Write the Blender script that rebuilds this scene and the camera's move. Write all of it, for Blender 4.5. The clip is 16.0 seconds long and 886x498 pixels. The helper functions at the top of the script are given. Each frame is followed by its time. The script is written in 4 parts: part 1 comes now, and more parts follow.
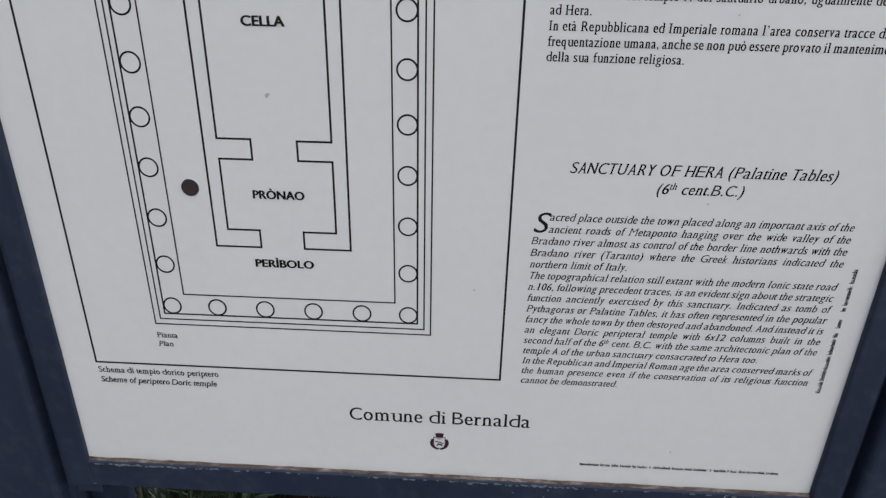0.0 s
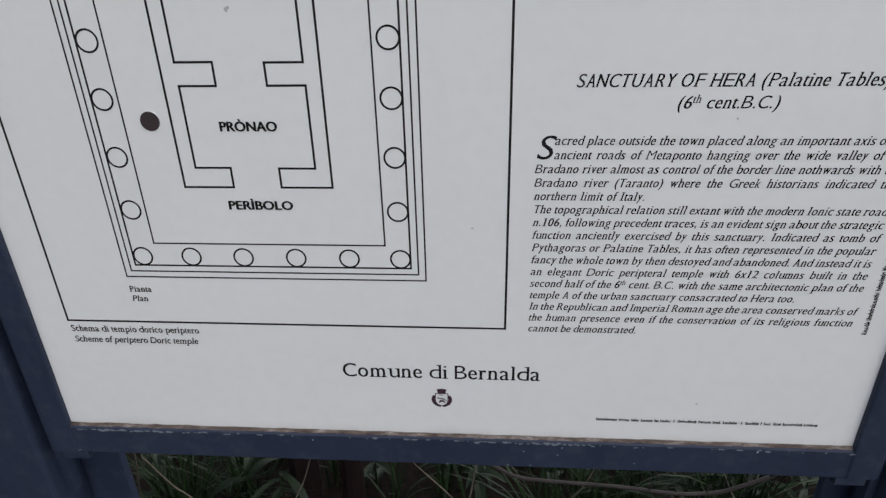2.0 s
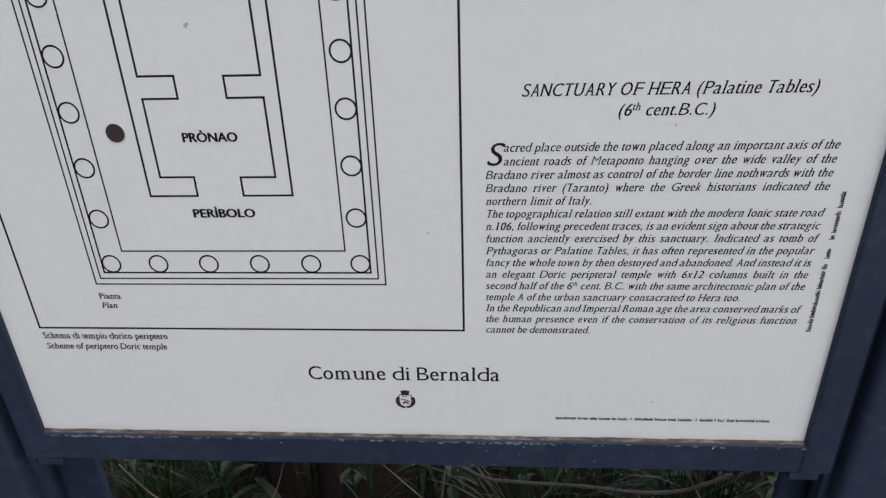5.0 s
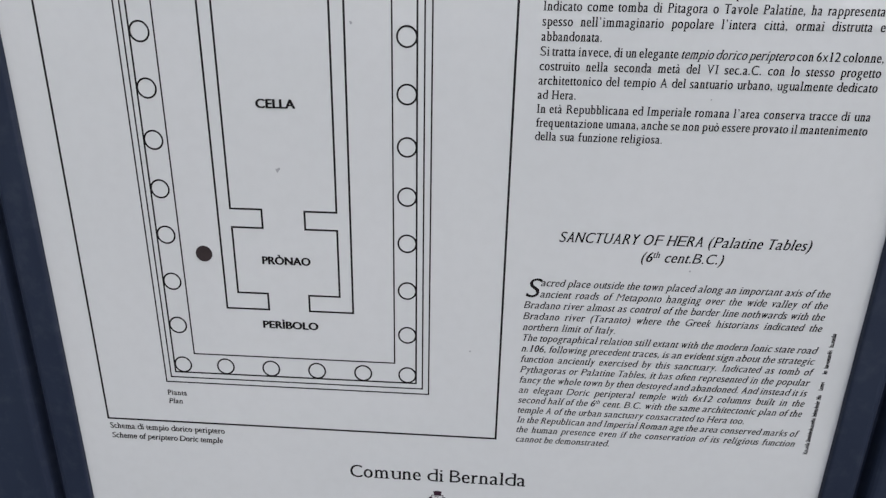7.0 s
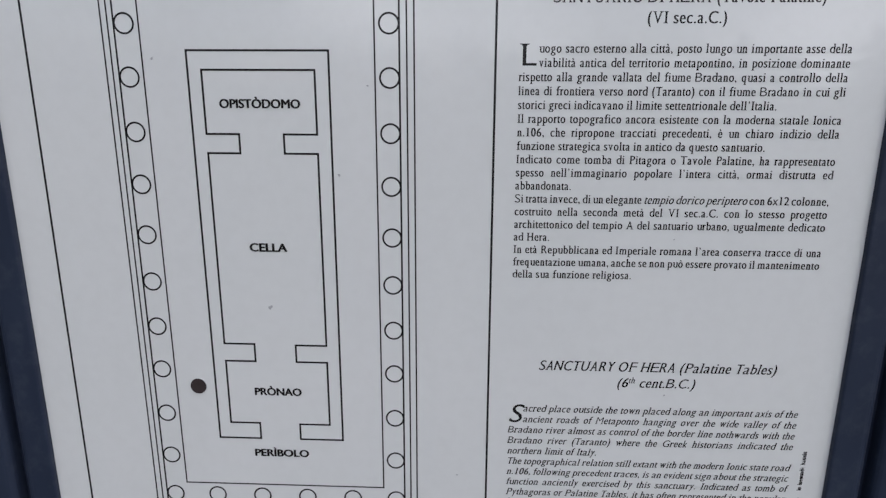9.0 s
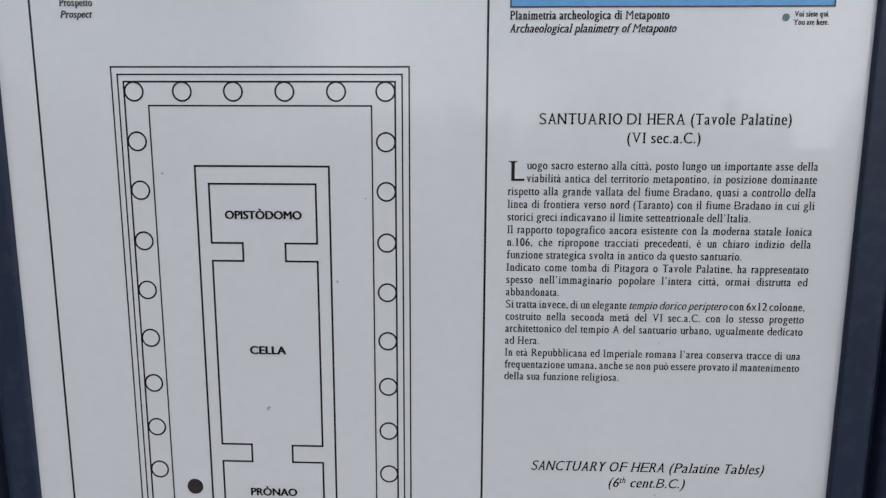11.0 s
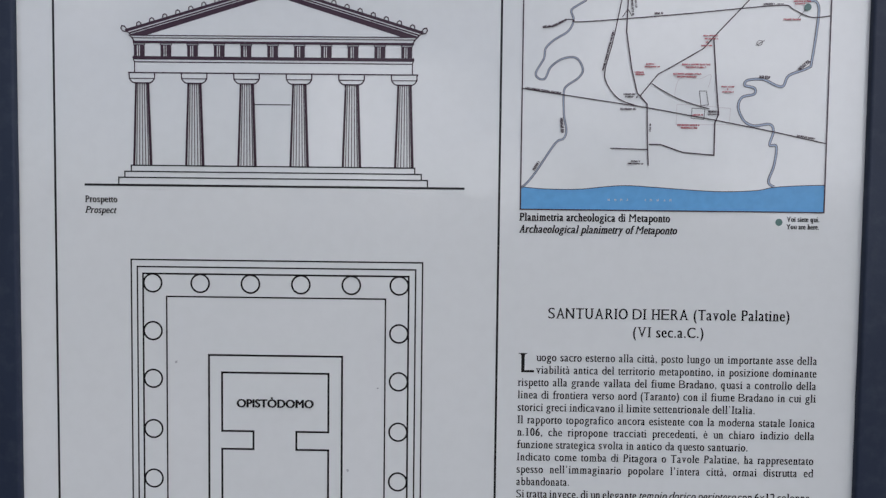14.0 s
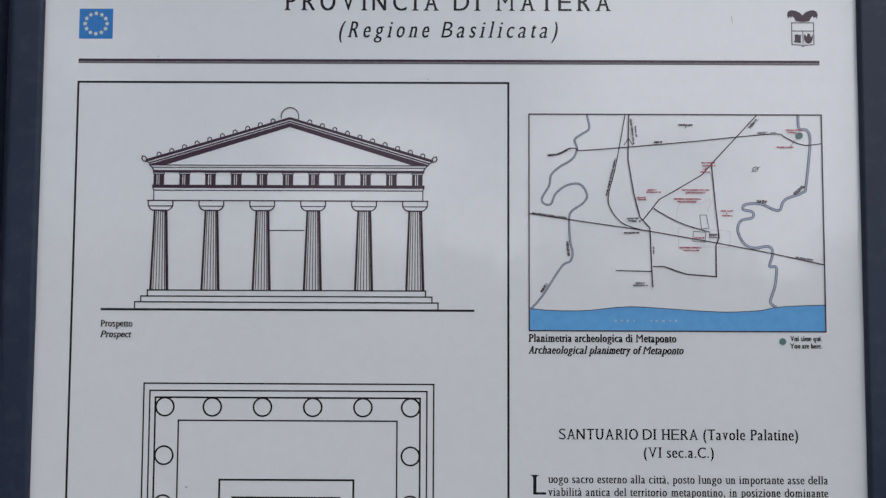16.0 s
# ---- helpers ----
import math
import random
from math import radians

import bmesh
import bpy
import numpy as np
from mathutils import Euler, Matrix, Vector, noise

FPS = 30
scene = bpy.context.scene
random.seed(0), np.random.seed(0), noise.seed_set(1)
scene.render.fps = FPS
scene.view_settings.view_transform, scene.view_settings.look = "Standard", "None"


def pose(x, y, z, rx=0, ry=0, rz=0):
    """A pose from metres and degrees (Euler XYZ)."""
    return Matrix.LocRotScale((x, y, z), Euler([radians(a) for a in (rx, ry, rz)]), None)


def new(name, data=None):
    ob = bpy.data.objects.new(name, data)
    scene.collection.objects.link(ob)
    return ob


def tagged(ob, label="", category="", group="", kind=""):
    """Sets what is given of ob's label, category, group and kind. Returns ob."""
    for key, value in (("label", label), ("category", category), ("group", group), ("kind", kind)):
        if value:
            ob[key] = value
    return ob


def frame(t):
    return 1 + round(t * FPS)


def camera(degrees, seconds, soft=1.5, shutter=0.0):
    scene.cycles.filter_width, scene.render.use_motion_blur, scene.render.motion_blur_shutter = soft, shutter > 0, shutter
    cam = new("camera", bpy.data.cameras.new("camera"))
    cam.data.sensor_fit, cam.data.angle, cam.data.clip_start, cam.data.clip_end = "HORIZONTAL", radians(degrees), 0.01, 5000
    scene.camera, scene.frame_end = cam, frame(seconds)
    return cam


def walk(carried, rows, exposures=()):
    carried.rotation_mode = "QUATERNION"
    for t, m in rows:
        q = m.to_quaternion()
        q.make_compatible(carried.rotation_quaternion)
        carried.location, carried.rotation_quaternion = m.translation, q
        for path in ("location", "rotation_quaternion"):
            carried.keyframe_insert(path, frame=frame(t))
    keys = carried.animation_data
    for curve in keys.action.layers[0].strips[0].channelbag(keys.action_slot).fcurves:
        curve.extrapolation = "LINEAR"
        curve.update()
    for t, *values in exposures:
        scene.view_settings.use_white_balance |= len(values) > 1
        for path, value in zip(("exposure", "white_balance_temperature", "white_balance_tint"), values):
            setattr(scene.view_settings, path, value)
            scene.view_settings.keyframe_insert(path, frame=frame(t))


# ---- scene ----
WALK = [
    (0, 0.4832, -0.6932, 1.1036, 65.777, -1.056, 2.924),
    (0.5, 0.4817, -0.6746, 1.0885, 64.639, -1.251, 4.212),
    (1, 0.4783, -0.6718, 1.0695, 63.786, -0.687, 4.243),
    (1.5, 0.4941, -0.6500, 1.0450, 63.307, 0.298, 4.171),
    (2, 0.5090, -0.6310, 1.0366, 62.948, 1.211, 3.829),
    (2.5, 0.5400, -0.6287, 1.0265, 62.980, 1.605, 3.172),
    (3, 0.5593, -0.6388, 1.0249, 63.150, 1.892, 2.774),
    (5.5, 0.5476, -0.6671, 1.0518, 64.873, 1.363, 3.516),
    (6, 0.5307, -0.6868, 1.0772, 66.256, 0.943, 3.775),
    (6.5, 0.5153, -0.7092, 1.1101, 68.272, -0.120, 3.199),
    (7, 0.4977, -0.7291, 1.1355, 70.345, -1.002, 3.678),
    (7.5, 0.4889, -0.7317, 1.1568, 72.128, -1.571, 4.098),
    (8, 0.4989, -0.7309, 1.1773, 73.186, -0.894, 3.925),
    (8.5, 0.5054, -0.7376, 1.1963, 74.284, 0.104, 3.384),
    (9, 0.5034, -0.7449, 1.2323, 75.675, -0.212, 2.411),
    (9.2, 0.5099, -0.7479, 1.2384, 76.361, -0.020, 2.396),
    (11.5, 0.5026, -0.7677, 1.3106, 82.036, -0.230, 1.943),
    (12, 0.4912, -0.7669, 1.3312, 83.234, -0.131, 1.910),
    (12.5, 0.4890, -0.7692, 1.3590, 84.412, -0.101, 1.930),
    (13, 0.4802, -0.7675, 1.3830, 85.554, -0.545, 1.244),
    (13.5, 0.4758, -0.7691, 1.4028, 86.566, -0.898, 0.881),
    (14, 0.4724, -0.7717, 1.4315, 87.559, -0.671, 0.647),
    (14.5, 0.4646, -0.7803, 1.4562, 88.530, -0.506, 0.605),
    (15, 0.4617, -0.7860, 1.4786, 90.172, -0.622, 0.463),
    (15.5, 0.4589, -0.7849, 1.4928, 91.607, -0.414, 0.173),
    (16, 0.4530, -0.7879, 1.5099, 92.573, -0.243, 0.175),
]
cam = camera(68.72, 16.0, soft=1.35)
walk(cam, [(t, pose(x, y, z, rx, ry, rz)) for t, x, y, z, rx, ry, rz in WALK],
     exposures=[(0.0, -0.33, 6350, 13.5), (3.0, -0.24, 6370, 13.5), (6.0, -0.22, 6350, 13.5), (9.0, -0.40, 6220, 14.2), (12.5, -0.42, 6180, 14.2), (14.5, -0.44, 6170, 14.2), (16.0, -0.46, 6170, 14.2)])

# ---- world and light: a bright, cloudy sky ----
SUN_HEIGHT, SUN_ROUND = 66.0, 180.0
world = bpy.data.worlds.new("sky")
scene.world = world
world.use_nodes = True
wn = world.node_tree.nodes
wl = world.node_tree.links
wn.clear()
w_out = wn.new("ShaderNodeOutputWorld")
w_bg = wn.new("ShaderNodeBackground")
w_bg.inputs["Strength"].default_value = 0.09
w_sky = wn.new("ShaderNodeTexSky")
w_sky.sky_type = "NISHITA"
w_sky.sun_disc = False
w_sky.sun_elevation = radians(SUN_HEIGHT)
w_sky.sun_rotation = radians(SUN_ROUND)
w_co = wn.new("ShaderNodeTexCoord")
w_map = wn.new("ShaderNodeMapping")
w_map.inputs["Scale"].default_value = (1.0, 1.0, 2.0)
w_map.inputs["Location"].default_value = (3.1, 0.7, 1.9)
w_noise = wn.new("ShaderNodeTexNoise")
w_noise.inputs["Scale"].default_value = 2.3
w_noise.inputs["Detail"].default_value = 7.0
w_noise.inputs["Roughness"].default_value = 0.55
w_ramp = wn.new("ShaderNodeValToRGB")
w_ramp.color_ramp.elements[0].position = 0.44
w_ramp.color_ramp.elements[0].color = (0.05, 0.05, 0.05, 1)
w_ramp.color_ramp.elements[1].position = 0.57
w_ramp.color_ramp.elements[1].color = (0.97, 0.97, 0.97, 1)
w_mix = wn.new("ShaderNodeMix")
w_mix.data_type = "RGBA"
w_mix.inputs["B"].default_value = (31.0, 31.1, 31.4, 1)
wl.new(w_co.outputs["Generated"], w_map.inputs["Vector"])
wl.new(w_map.outputs["Vector"], w_noise.inputs["Vector"])
# the cloud cover thickens from west to east
w_sep = wn.new("ShaderNodeSeparateXYZ")
w_bank = wn.new("ShaderNodeMath")
w_bank.operation = "MULTIPLY_ADD"
w_bank.inputs[1].default_value = 0.18
wl.new(w_co.outputs["Generated"], w_sep.inputs["Vector"])
wl.new(w_sep.outputs["X"], w_bank.inputs[0])
wl.new(w_noise.outputs["Fac"], w_bank.inputs[2])
wl.new(w_bank.outputs[0], w_ramp.inputs["Fac"])
wl.new(w_ramp.outputs["Color"], w_mix.inputs["Factor"])
wl.new(w_sky.outputs["Color"], w_mix.inputs["A"])
wl.new(w_mix.outputs["Result"], w_bg.inputs["Color"])
wl.new(w_bg.outputs["Background"], w_out.inputs["Surface"])

sun = new("sun", bpy.data.lights.new("sun", "SUN"))
sun.data.energy = 0.8
sun.data.angle = radians(40)
sun.data.color = (1.0, 0.97, 0.92)
sun.matrix_world = pose(0, -4, 6, 90 - SUN_HEIGHT, 0, 180 - SUN_ROUND)


# ---- materials ----
def base_material(name, rough=0.5, metal=0.0):
    m = bpy.data.materials.new(name)
    m.use_nodes = True
    b = m.node_tree.nodes["Principled BSDF"]
    b.inputs["Roughness"].default_value = rough
    b.inputs["Metallic"].default_value = metal
    return m, m.node_tree.nodes, m.node_tree.links, b


def noise_node(n, l, scale, detail=4.0, rough=0.55, stretch=None):
    co = n.new("ShaderNodeTexCoord")
    t = n.new("ShaderNodeTexNoise")
    t.inputs["Scale"].default_value = scale
    t.inputs["Detail"].default_value = detail
    t.inputs["Roughness"].default_value = rough
    if stretch:
        mp = n.new("ShaderNodeMapping")
        mp.inputs["Scale"].default_value = stretch
        l.new(co.outputs["Object"], mp.inputs["Vector"])
        l.new(mp.outputs["Vector"], t.inputs["Vector"])
    else:
        l.new(co.outputs["Object"], t.inputs["Vector"])
    return t.outputs["Fac"]


def ramp_node(n, l, fac, stops):
    r = n.new("ShaderNodeValToRGB")
    while len(r.color_ramp.elements) < len(stops):
        r.color_ramp.elements.new(0.5)
    for e, (p, c) in zip(r.color_ramp.elements, stops):
        e.position, e.color = p, (*c, 1)
    l.new(fac, r.inputs["Fac"])
    return r.outputs["Color"]


def mix_node(n, l, fac, a, b, mode="MIX"):
    m = n.new("ShaderNodeMix")
    m.data_type, m.blend_type = "RGBA", mode
    for key, v in (("Factor", fac), ("A", a), ("B", b)):
        if isinstance(v, (int, float)):
            m.inputs[key].default_value = v
        elif isinstance(v, tuple):
            m.inputs[key].default_value = (*v, 1)
        else:
            l.new(v, m.inputs[key])
    return m.outputs["Result"]


def bump_node(n, l, height, strength, distance, bsdf):
    b = n.new("ShaderNodeBump")
    b.inputs["Strength"].default_value = strength
    b.inputs["Distance"].default_value = distance
    l.new(height, b.inputs["Height"])
    l.new(b.outputs["Normal"], bsdf.inputs["Normal"])


def mat_board():
    m, n, l, b = base_material("glossy_white_sheet", 0.3)
    b.inputs["Coat Weight"].default_value = 1.0
    b.inputs["Coat Roughness"].default_value = 0.035
    big = noise_node(n, l, 3.0, 5)
    col = ramp_node(n, l, big, [(0.3, (0.715, 0.72, 0.715)), (0.7, (0.75, 0.75, 0.745))])
    fine = noise_node(n, l, 60.0, 3)
    col = mix_node(n, l, 0.06, col, ramp_node(n, l, fine, [(0.35, (0.55, 0.54, 0.52)), (0.6, (0.8, 0.8, 0.8))]), "MIX")
    # tiny fly specks
    vo = n.new("ShaderNodeTexVoronoi")
    vo.inputs["Scale"].default_value = 9.0
    co = n.new("ShaderNodeTexCoord")
    l.new(co.outputs["Object"], vo.inputs["Vector"])
    speck = ramp_node(n, l, vo.outputs["Distance"], [(0.008, (1, 1, 1)), (0.016, (0, 0, 0))])
    col = mix_node(n, l, speck, col, (0.42, 0.42, 0.43))
    # brownish damp line that crept up from the lower edge
    sep = n.new("ShaderNodeSeparateXYZ")
    l.new(co.outputs["Object"], sep.inputs["Vector"])
    wav = noise_node(n, l, 14.0, 5, 0.6, (1, 1, 0.2))
    add = n.new("ShaderNodeMath")
    add.operation = "MULTIPLY_ADD"
    add.inputs[1].default_value = -0.022
    l.new(wav, add.inputs[0])
    l.new(sep.outputs["Z"], add.inputs[2])
    rim = ramp_node(n, l, add.outputs[0], [(0.434, (0.5, 0.5, 0.5)), (0.438, (0.16, 0.16, 0.16)), (0.447, (0, 0, 0))])
    col = mix_node(n, l, rim, col, (0.38, 0.33, 0.28))
    l.new(col, b.inputs["Base Color"])
    bump_node(n, l, noise_node(n, l, 5.0, 2), 0.06, 0.001, b)
    return m


def mat_ink(name, colour, rough=0.22):
    m, n, l, b = base_material(name, rough)
    b.inputs["Specular IOR Level"].default_value = 0.35
    f = noise_node(n, l, 90.0, 3)
    a = tuple(c * 0.95 for c in colour)
    z = tuple(c * 1.05 + 0.002 for c in colour)
    l.new(ramp_node(n, l, f, [(0.3, a), (0.7, z)]), b.inputs["Base Color"])
    return m


def mat_paint():
    m, n, l, b = base_material("slate_blue_paint", 0.55)
    b.inputs["Specular IOR Level"].default_value = 0.3
    big = noise_node(n, l, 6.0, 5, 0.6, (1, 1, 0.4))
    col = ramp_node(n, l, big, [(0.3, (0.014, 0.020, 0.041)), (0.7, (0.023, 0.032, 0.058))])
    dust = noise_node(n, l, 45.0, 6, 0.65)
    col = mix_node(n, l, ramp_node(n, l, dust, [(0.5, (0, 0, 0)), (0.8, (0.25, 0.25, 0.25))]), col, (0.09, 0.10, 0.12))
    vo = n.new("ShaderNodeTexVoronoi")
    vo.inputs["Scale"].default_value = 17.0
    co = n.new("ShaderNodeTexCoord")
    l.new(co.outputs["Object"], vo.inputs["Vector"])
    ad = n.new("ShaderNodeMath")
    ad.operation = "MULTIPLY_ADD"
    ad.inputs[1].default_value = 0.05
    l.new(noise_node(n, l, 220.0, 2), ad.inputs[0])
    l.new(vo.outputs["Distance"], ad.inputs[2])
    chip = ramp_node(n, l, ad.outputs[0], [(0.040, (1, 1, 1)), (0.050, (0, 0, 0))])
    col = mix_node(n, l, chip, col, (0.42, 0.45, 0.48))
    l.new(col, b.inputs["Base Color"])
    bump_node(n, l, noise_node(n, l, 260.0, 3), 0.25, 0.0006, b)
    return m


def mat_dirt():
    m, n, l, b = base_material("caked_dirt", 0.95)
    f = noise_node(n, l, 38.0, 6, 0.7, (1.0, 3.0, 3.0))
    col = ramp_node(n, l, f, [(0.32, (0.030, 0.022, 0.018)), (0.50, (0.095, 0.072, 0.058)), (0.62, (0.20, 0.17, 0.15)), (0.72, (0.42, 0.40, 0.38))])
    l.new(col, b.inputs["Base Color"])
    bump_node(n, l, f, 0.6, 0.003, b)
    return m


def mat_shaded_soil():
    m, n, l, b = base_material("shaded_soil", 0.95)
    b.inputs["Specular IOR Level"].default_value = 0.08
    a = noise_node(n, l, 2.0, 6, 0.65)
    # near-black soil: the shade under the board is part of these colours
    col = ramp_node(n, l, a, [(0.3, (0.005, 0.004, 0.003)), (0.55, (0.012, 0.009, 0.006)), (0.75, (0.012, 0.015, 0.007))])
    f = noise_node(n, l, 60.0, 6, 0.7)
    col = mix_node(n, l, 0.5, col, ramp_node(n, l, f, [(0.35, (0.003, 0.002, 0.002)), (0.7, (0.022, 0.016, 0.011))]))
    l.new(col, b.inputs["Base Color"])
    bump_node(n, l, f, 0.8, 0.02, b)
    return m


def mat_field():
    m, n, l, b = base_material("rough_grass_field", 0.95)
    b.inputs["Specular IOR Level"].default_value = 0.1
    a = noise_node(n, l, 0.35, 6, 0.65)
    col = ramp_node(n, l, a, [(0.3, (0.030, 0.042, 0.014)), (0.5, (0.045, 0.058, 0.020)), (0.7, (0.075, 0.070, 0.034))])
    f = noise_node(n, l, 45.0, 6, 0.7)
    col = mix_node(n, l, 0.45, col, ramp_node(n, l, f, [(0.35, (0.012, 0.016, 0.006)), (0.7, (0.085, 0.10, 0.040))]))
    l.new(col, b.inputs["Base Color"])
    bump_node(n, l, f, 0.9, 0.03, b)
    return m


def mat_leaf(name, dark, light):
    m, n, l, b = base_material(name, 0.5)
    b.inputs["Specular IOR Level"].default_value = 0.2
    g = n.new("ShaderNodeNewGeometry")
    r = ramp_node(n, l, g.outputs["Random Per Island"], [(0.0, dark), (1.0, light)])
    f = noise_node(n, l, 30.0, 3)
    col = mix_node(n, l, 0.5, r, ramp_node(n, l, f, [(0.3, tuple(c * 0.6 for c in dark)), (0.7, light)]))
    l.new(col, b.inputs["Base Color"])
    return m


BOARD = mat_board()
INK = mat_ink("black_print", (0.016, 0.013, 0.015))
BROWN = mat_ink("dark_brown_print", (0.050, 0.023, 0.036))
FADED = mat_ink("faded_print", (0.15, 0.135, 0.14))
PALE = mat_ink("pale_print", (0.52, 0.53, 0.535))
PAPER = mat_ink("plain_white_print", (0.70, 0.71, 0.715), 0.13)
SEA = mat_ink("sea_blue_print", (0.125, 0.36, 0.66))
RIVER = mat_ink("river_blue_print", (0.35, 0.41, 0.53))
FLAG = mat_ink("flag_blue_print", (0.035, 0.19, 0.50))
STAR = mat_ink("pale_yellow_print", (0.60, 0.65, 0.52))
RED = mat_ink("red_print", (0.44, 0.075, 0.10))
PINK = mat_ink("faint_red_print", (0.60, 0.54, 0.55))
GREEN = mat_ink("grey_green_print", (0.10, 0.19, 0.17))
PAINT = mat_paint()
DIRT = mat_dirt()
SHADED_SOIL = mat_shaded_soil()
FIELD = mat_field()
GRASS = mat_leaf("grass_green", (0.020, 0.034, 0.012), (0.060, 0.100, 0.034))
# weed green lowered to carry the shade below the board
SHADED_WEED = mat_leaf("shaded_weed_green", (0.006, 0.012, 0.005), (0.015, 0.028, 0.010))
STRAW = mat_leaf("dry_straw", (0.10, 0.085, 0.065), (0.18, 0.155, 0.12))
PLUG = mat_ink("dark_rubber", (0.040, 0.028, 0.029), 0.5)


# ---- mesh helpers ----
def part(name, bm, material, parent, label=""):
    me = bpy.data.meshes.new(name)
    bm.normal_update()
    bm.to_mesh(me)
    bm.free()
    me.materials.append(material)
    ob = new(name, me)
    if parent:
        ob.parent = parent
    return tagged(ob, label)


def box_bm(x0, x1, y0, y1, z0, z1, bevel=0.0, seg=2):
    bm = bmesh.new()
    bmesh.ops.create_cube(bm, size=1.0)
    for v in bm.verts:
        v.co = Vector((x0 + (v.co.x + 0.5) * (x1 - x0), y0 + (v.co.y + 0.5) * (y1 - y0), z0 + (v.co.z + 0.5) * (z1 - z0)))
    if bevel:
        bmesh.ops.bevel(bm, geom=bm.edges[:], offset=bevel, segments=seg, affect="EDGES", profile=0.5)
    return bm


LAYER = 0.00016  # height of one print layer above the sheet


def flat(bm, pts, layer=1):
    """A filled flat outline (x, z) on the sheet, facing the reader."""
    vs = [bm.verts.new((x, -LAYER * layer, z)) for x, z in pts]
    f = bm.faces.new(vs)
    f.normal_update()
    if f.normal.y > 0:
        f.normal_flip()
    return f


def rect(bm, x0, x1, z0, z1, layer=1):
    flat(bm, [(x0, z0), (x1, z0), (x1, z1), (x0, z1)], layer)


def stroke(bm, pts, width, layer=1, closed=False):
    """A drawn line of even width with mitred corners."""
    p = [Vector((a, b)) for a, b in pts]
    n = len(p)
    left, right = [], []
    for i in range(n):
        a = p[i - 1] if (i > 0 or closed) else None
        b = p[(i + 1) % n] if (i < n - 1 or closed) else None
        d1 = (p[i] - a).normalized() if a is not None else None
        d2 = (b - p[i]).normalized() if b is not None else None
        d1, d2 = d1 or d2, d2 or d1
        n1, n2 = Vector((-d1.y, d1.x)), Vector((-d2.y, d2.x))
        m = (n1 + n2)
        m = m.normalized() if m.length > 1e-6 else n1
        k = min(1.0 / max(m.dot(n1), 0.3), 2.0) * width / 2
        left.append(p[i] + m * k)
        right.append(p[i] - m * k)
    lv = [bm.verts.new((q.x, -LAYER * layer, q.y)) for q in left]
    rv = [bm.verts.new((q.x, -LAYER * layer, q.y)) for q in right]
    for i in range(n if closed else n - 1):
        j = (i + 1) % n
        bm.faces.new((lv[i], rv[i], rv[j], lv[j]))


def smooth(pts, steps=5):
    """A soft curve through a few places."""
    out = []
    for i in range(len(pts) - 1):
        a, b, c, d = (Vector(pts[max(0, min(len(pts) - 1, i + k))]) for k in (-1, 0, 1, 2))
        for s in range(steps):
            t = s / steps
            q = 0.5 * ((2 * b) + (c - a) * t + (2 * a - 5 * b + 4 * c - d) * t * t + (3 * b - a - 3 * c + d) * t ** 3)
            out.append((q.x, q.y))
    out.append(tuple(pts[-1]))
    return out


def ring(bm, x, z, r, width, layer=1, seg=40):
    stroke(bm, [(x + r * math.cos(2 * math.pi * i / seg), z + r * math.sin(2 * math.pi * i / seg)) for i in range(seg)], width, layer, True)


def disc(bm, x, z, r, layer=1, seg=36):
    flat(bm, [(x + r * math.cos(2 * math.pi * i / seg), z + r * math.sin(2 * math.pi * i / seg)) for i in range(seg)], layer)


# ---- lettering ----
# Each letter of the built-in font is thinned, given slab feet and set to the widths of a book face.
def advances(rows):
    return {c: w / 1000 for w, letters in rows.items() for c in letters}


ROMAN = advances({250: ".,", 278: "ijltì:", 333: "frI()’", 389: "sJ", 444: "aceàèz", 500: "bdghknopquvxyòù0123456789", 556: "FPS", 611: "ELTZ", 667: "BCR", 722: "ADGHKNOQUVXYwÒ", 778: "m", 889: "M", 944: "W"})
ITALIC = advances({250: ".,", 278: "fijlt:", 333: "I()", 389: "rsz", 444: "cekvxy", 500: "abdghnopquS0123456789", 556: "LTYZ", 611: "ABEFPRV", 667: "CKNXw", 722: "DGHOQUm", 833: "MW"})
BROAD = advances({250: ".,", 291: "iltf", 333: "s", 395: "r", 444: "c", 479: "e", 500: "a", 525: "S", 546: "oh", 582: "nh", 590: "p", 603: "u", 611: "dBbP", 774: "D", 709: "C", 860: "m"})
WIDTHS = {"roman": ROMAN, "italic": ITALIC, "broad": BROAD, "broad_italic": BROAD}
LEAN = {"roman": 0.0, "italic": 0.27, "broad": 0.0, "broad_italic": 0.20}
STEM = {"roman": 0.119, "italic": 0.113, "broad": 0.114, "broad_italic": 0.110}
THIN = 0.0055
ROUND = "oceaàèòdqgsOCGQSÒ0369568"
EDGES = {".": (0.060, 0.060), ",": (0.050, 0.050), "(": (0.05, 0.03), ")": (0.03, 0.05), "’": (0.085, 0.115), "1": (0.10, 0.10), "f": (0.02, -0.045), "r": (0.012, 0.004), "t": (0.012, 0.004), ":": (0.085, 0.085)}
GLYPHS = {}


def raw_letter(text, thin):
    """Outline of the built-in font, drawn in by thin: vertices and faces."""
    cu = bpy.data.curves.new("lettering", "FONT")
    cu.body, cu.size, cu.offset, cu.resolution_u = text, 1.0, -thin, 4
    cu.dimensions, cu.fill_mode = "2D", "BOTH"
    ob = bpy.data.objects.new("lettering", cu)
    me = bpy.data.meshes.new_from_object(ob)
    bpy.data.objects.remove(ob)
    bpy.data.curves.remove(cu)
    pts = [(v.co.x, v.co.y - thin) for v in me.vertices]
    faces = [tuple(p.vertices) for p in me.polygons]
    bpy.data.meshes.remove(me)
    return pts, faces


